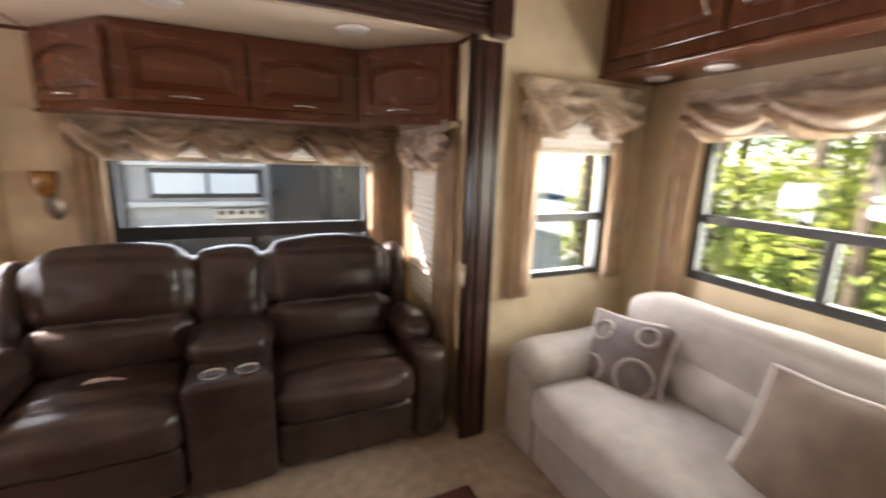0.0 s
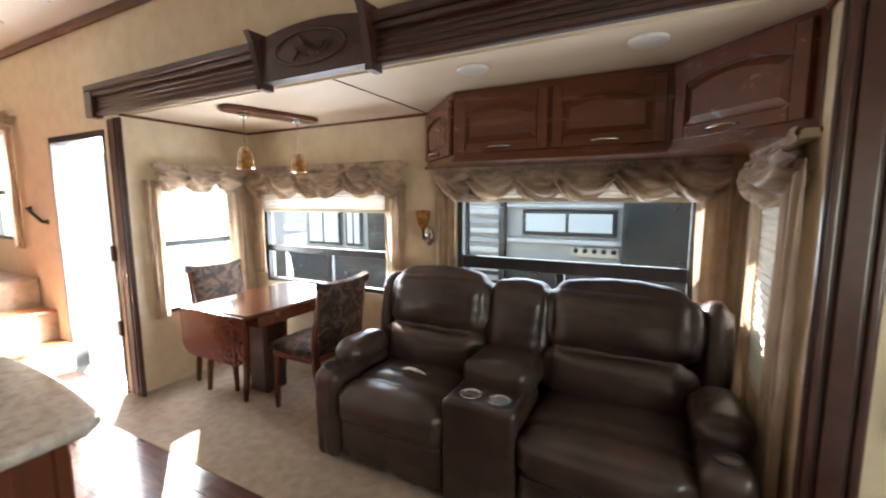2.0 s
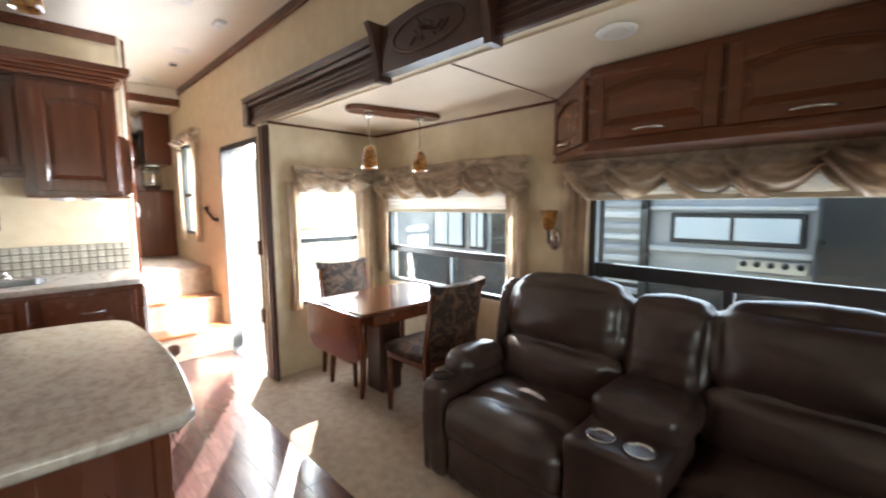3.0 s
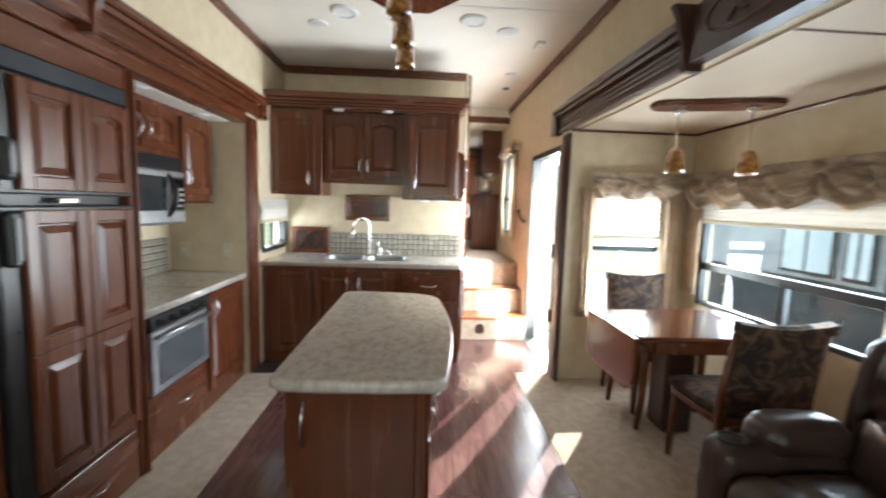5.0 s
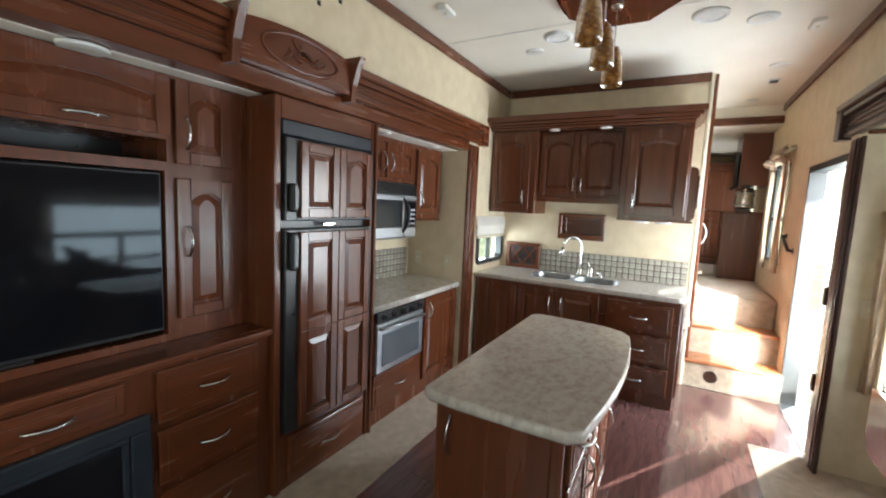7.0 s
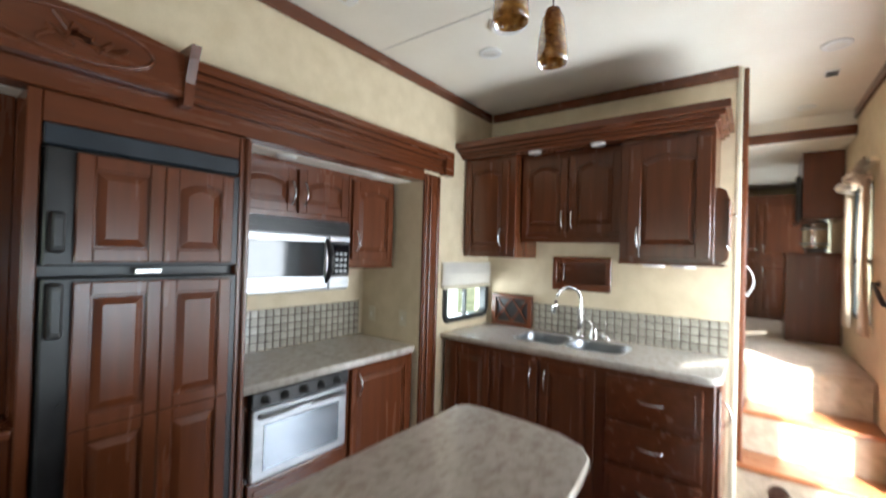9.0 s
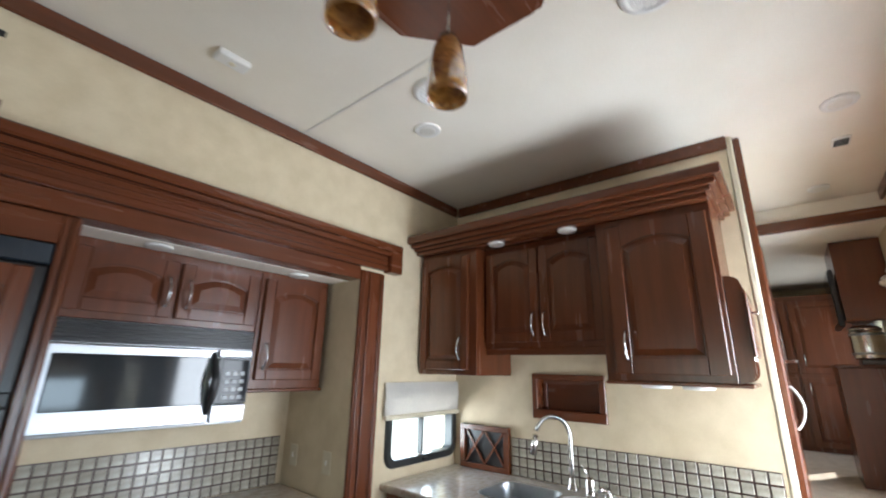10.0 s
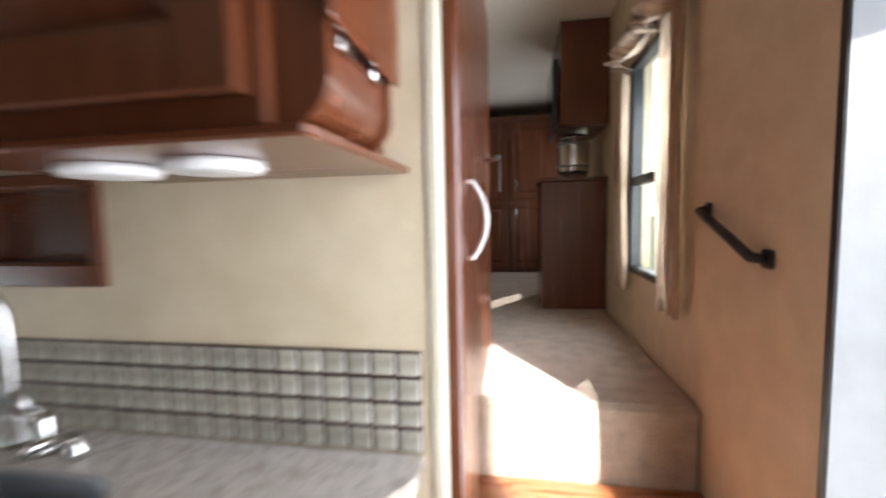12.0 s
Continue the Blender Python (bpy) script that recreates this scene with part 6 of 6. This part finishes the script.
hs = thing("neighbour_house", (4.96, 7.6, -0.84), "white lap-sided outbuilding with a blue tarpaulin", "house")
part("wall", bx(4.62, 5.3, 6.2, 9.0, -0.84, 3.0), SIDING, hs)
for k in range(26):
    part("lap_board", bx(4.605, 5.31, 6.17, 6.2, -0.8 + k * 0.14, -0.67 + k * 0.14, 0.006), SIDING, hs)
for k in range(26):
    part("lap_board", bx(4.59, 4.62, 6.2, 9.0, -0.8 + k * 0.14, -0.67 + k * 0.14, 0.006), SIDING, hs)
bm = bmesh.new()
prism(bm, [(4.5, 3.0), (5.45, 3.0), (4.97, 3.5)], -9.2, -6.0, Matrix(((1, 0, 0, 0), (0, 0, -1, 0), (0, 1, 0, 0), (0, 0, 0, 1))))
part("roof", bm, CHARCOAL, hs)
bm = bmesh.new()
n = 12
g = [[bm.verts.new((4.63 + 0.66 * i / n, 6.14 - 0.03 * math.sin(i * 1.1 + j), 0.80 + 0.22 * j / n + 0.10 * i / n)) for j in range(n + 1)] for i in range(n + 1)]
for i in range(n):
    for j in range(n):
        bm.faces.new((g[i][j], g[i + 1][j], g[i + 1][j + 1], g[i][j + 1])).smooth = True
bmesh.ops.solidify(bm, geom=bm.faces[:], thickness=0.01)
part("tarpaulin", bm, BLUE_TARP, hs, "crumpled blue tarpaulin")


def tree(seed, height, spread):
    rnd = random.Random(seed)
    t = thing("tree", (0, 0, 0), "slender green broadleaf tree at the wood's edge", "tree", "trees of the wood")
    bm = bmesh.new()
    top = Vector((rnd.uniform(-0.3, 0.3), rnd.uniform(-0.3, 0.3), height))
    tube(bm, [(0, 0, -0.1), top * 0.3, top * 0.65, top], [0.12, 0.09, 0.06, 0.015], 8)
    tips = []
    for k in range(16):
        f = rnd.uniform(0.12, 0.95)
        a = rnd.uniform(0, 6.28)
        p = top * f
        L = spread * (1.1 - 0.6 * f) * rnd.uniform(0.6, 1.1)
        q = p + Vector((math.cos(a) * L, math.sin(a) * L, L * rnd.uniform(-0.1, 0.5)))
        tube(bm, [p, (p + q) / 2 + Vector((0, 0, 0.1)), q], [0.035, 0.02, 0.006], 5)
        tips += [(p + q) / 2, q, (p + q * 3) / 4]
    part("trunk", bm, BARK, t)
    verts, faces = [], []
    for c in tips:
        for k in range(110):
            d = Vector((rnd.gauss(0, 1), rnd.gauss(0, 1), rnd.gauss(0, 0.7))) * (0.34 * spread / 1.6)
            o = c + d
            u = Vector((rnd.gauss(0, 1), rnd.gauss(0, 1), rnd.gauss(0, 0.6))).normalized()
            w = u.orthogonal().normalized()
            s = rnd.uniform(0.05, 0.11)
            i = len(verts)
            verts += [o - u * s, o + w * s * 0.5, o + u * s, o - w * s * 0.5]
            faces.append((i, i + 1, i + 2, i + 3))
    me = bpy.data.meshes.new("crown")
    me.from_pydata(verts, [], faces)
    me.materials.append(LEAF)
    crown_ = new("crown", me)
    crown_.parent = t
    return t


protos = [tree(3, 7.5, 1.7), tree(8, 6.0, 1.9), tree(21, 8.5, 1.5)]
places = [(6.5, -2.6), (7.2, 0.4), (6.8, 2.4), (8.2, -1.0), (8.8, 1.5), (8.4, 3.8), (10.0, 0.0), (10.5, 2.8), (7.6, 4.9), (9.6, 5.6), (11.5, -2.4), (8.6, 6.8), (11.2, 7.6), (12.0, 4.8), (9.8, 9.0), (6.2, -5.0), (8.9, -4.3), (7.0, 7.3), (8.0, 8.6)]
rnd = random.Random(11)
for i, (x, y) in enumerate(places):
    p = pose(x, y, -0.85, 0, 0, rnd.uniform(0, 360))
    if i < 3:
        protos[i].matrix_basis = p
    else:
        copy_thing(protos[i % 3], p)
bm = bmesh.new()
verts, faces = [], []
for k in range(9000):
    x, y = rnd.uniform(5.2, 13.0), rnd.uniform(-6, 11)
    if 4.2 < x < 6.8 and y > 5.6:
        continue
    h = abs(rnd.gauss(0, 0.5))
    o = Vector((x, y, -0.85 + h))
    u = Vector((rnd.gauss(0, 1), rnd.gauss(0, 1), rnd.gauss(0, 0.8))).normalized()
    w = u.orthogonal().normalized()
    s = rnd.uniform(0.06, 0.14)
    i = len(verts)
    verts += [o - u * s, o + w * s * 0.4, o + u * s, o - w * s * 0.4]
    faces.append((i, i + 1, i + 2, i + 3))
me = bpy.data.meshes.new("undergrowth")
me.from_pydata(verts, [], faces)
me.materials.append(LEAF)
tagged(new("undergrowth", me), "low bright green undergrowth at the wood's edge", "undergrowth", kind="stuff")
bm.free()

# ---- pieces: floor planks and backsplash tiles ----
floor_ob = bpy.data.objects["floor"]
PLANKS = []
for L in (1.2, 0.7):
    bm = bx(-L / 2 + 0.0005, L / 2 - 0.0005, -0.0625, 0.0625, -0.0035, 0.004, 0.0008)
    me = bpy.data.meshes.new("plank")
    bm.to_mesh(me)
    bm.free()
    me.materials.append(VINYL)
    PLANKS.append((L, me))
ORIGIN_F = floor_ob.location.copy()
for r in range(15):
    y = -0.42 + 0.063 + r * 0.126
    x = XW - 0.0
    first = 0.7 if r % 3 == 1 else 1.2
    k = r
    while x < 0.83:
        L, me = PLANKS[0] if (k % 4) else PLANKS[1]
        if x + L > 0.84:
            L, me = PLANKS[1]
        if x + L > 0.86:
            break
        ob = new("plank", me)
        ob.parent = floor_ob
        ob.location = (x + L / 2, y, 0.0)
        x += L
        k += 1
    rest = 0.84 - x
    if rest > 0.03:
        bm = bx(x + 0.001, 0.839, y - 0.0625, y + 0.0625, -0.0035, 0.004, 0.0008)
        part("plank", bm, VINYL, floor_ob)

for y0, y1 in ((1.47, 1.596), (1.596, 1.722), (1.722, 1.789)):
    part("plank", bx(-3.898, -3.001, y0 + 0.0005, y1 - 0.0005, -0.0035, 0.004, 0.0008), VINYL, floor_ob)


def tiles(parent_name, way, x, y, u0, u1, v0, rows, pitch):
    m = facing(way, x, y, 0)
    cols = int((u1 - u0) / pitch)
    g = pitch * 0.075
    bm = bx(-pitch / 2 + g, pitch / 2 - g, -pitch / 2 + g, pitch / 2 - g, 0.0, 0.007, 0.002)
    me = bpy.data.meshes.new("tile")
    bm.to_mesh(me)
    bm.free()
    me.materials.append(TILE)
    host = bpy.data.objects[parent_name]
    part("grout_bed", bx(u0, u0 + cols * pitch, v0, v0 + rows * pitch, 0.0008, 0.003, 0, m), DARK_AND_SHADED_WOOD, host, "dark grout")
    for i in range(cols):
        for j in range(rows):
            ob = new("tile", me)
            ob.parent = host
            ob.matrix_basis = m @ Matrix.Translation((u0 + (i + 0.5) * pitch, v0 + (j + 0.5) * pitch, 0.003))


tiles("wall_sink", "+x", XW, 0, -0.31, 1.03, 0.9165, 4, 0.0535)
tiles("wall_kitchen_back", "+y", 0, KY, 1.74, 2.92, 0.862, 5, 0.0525)
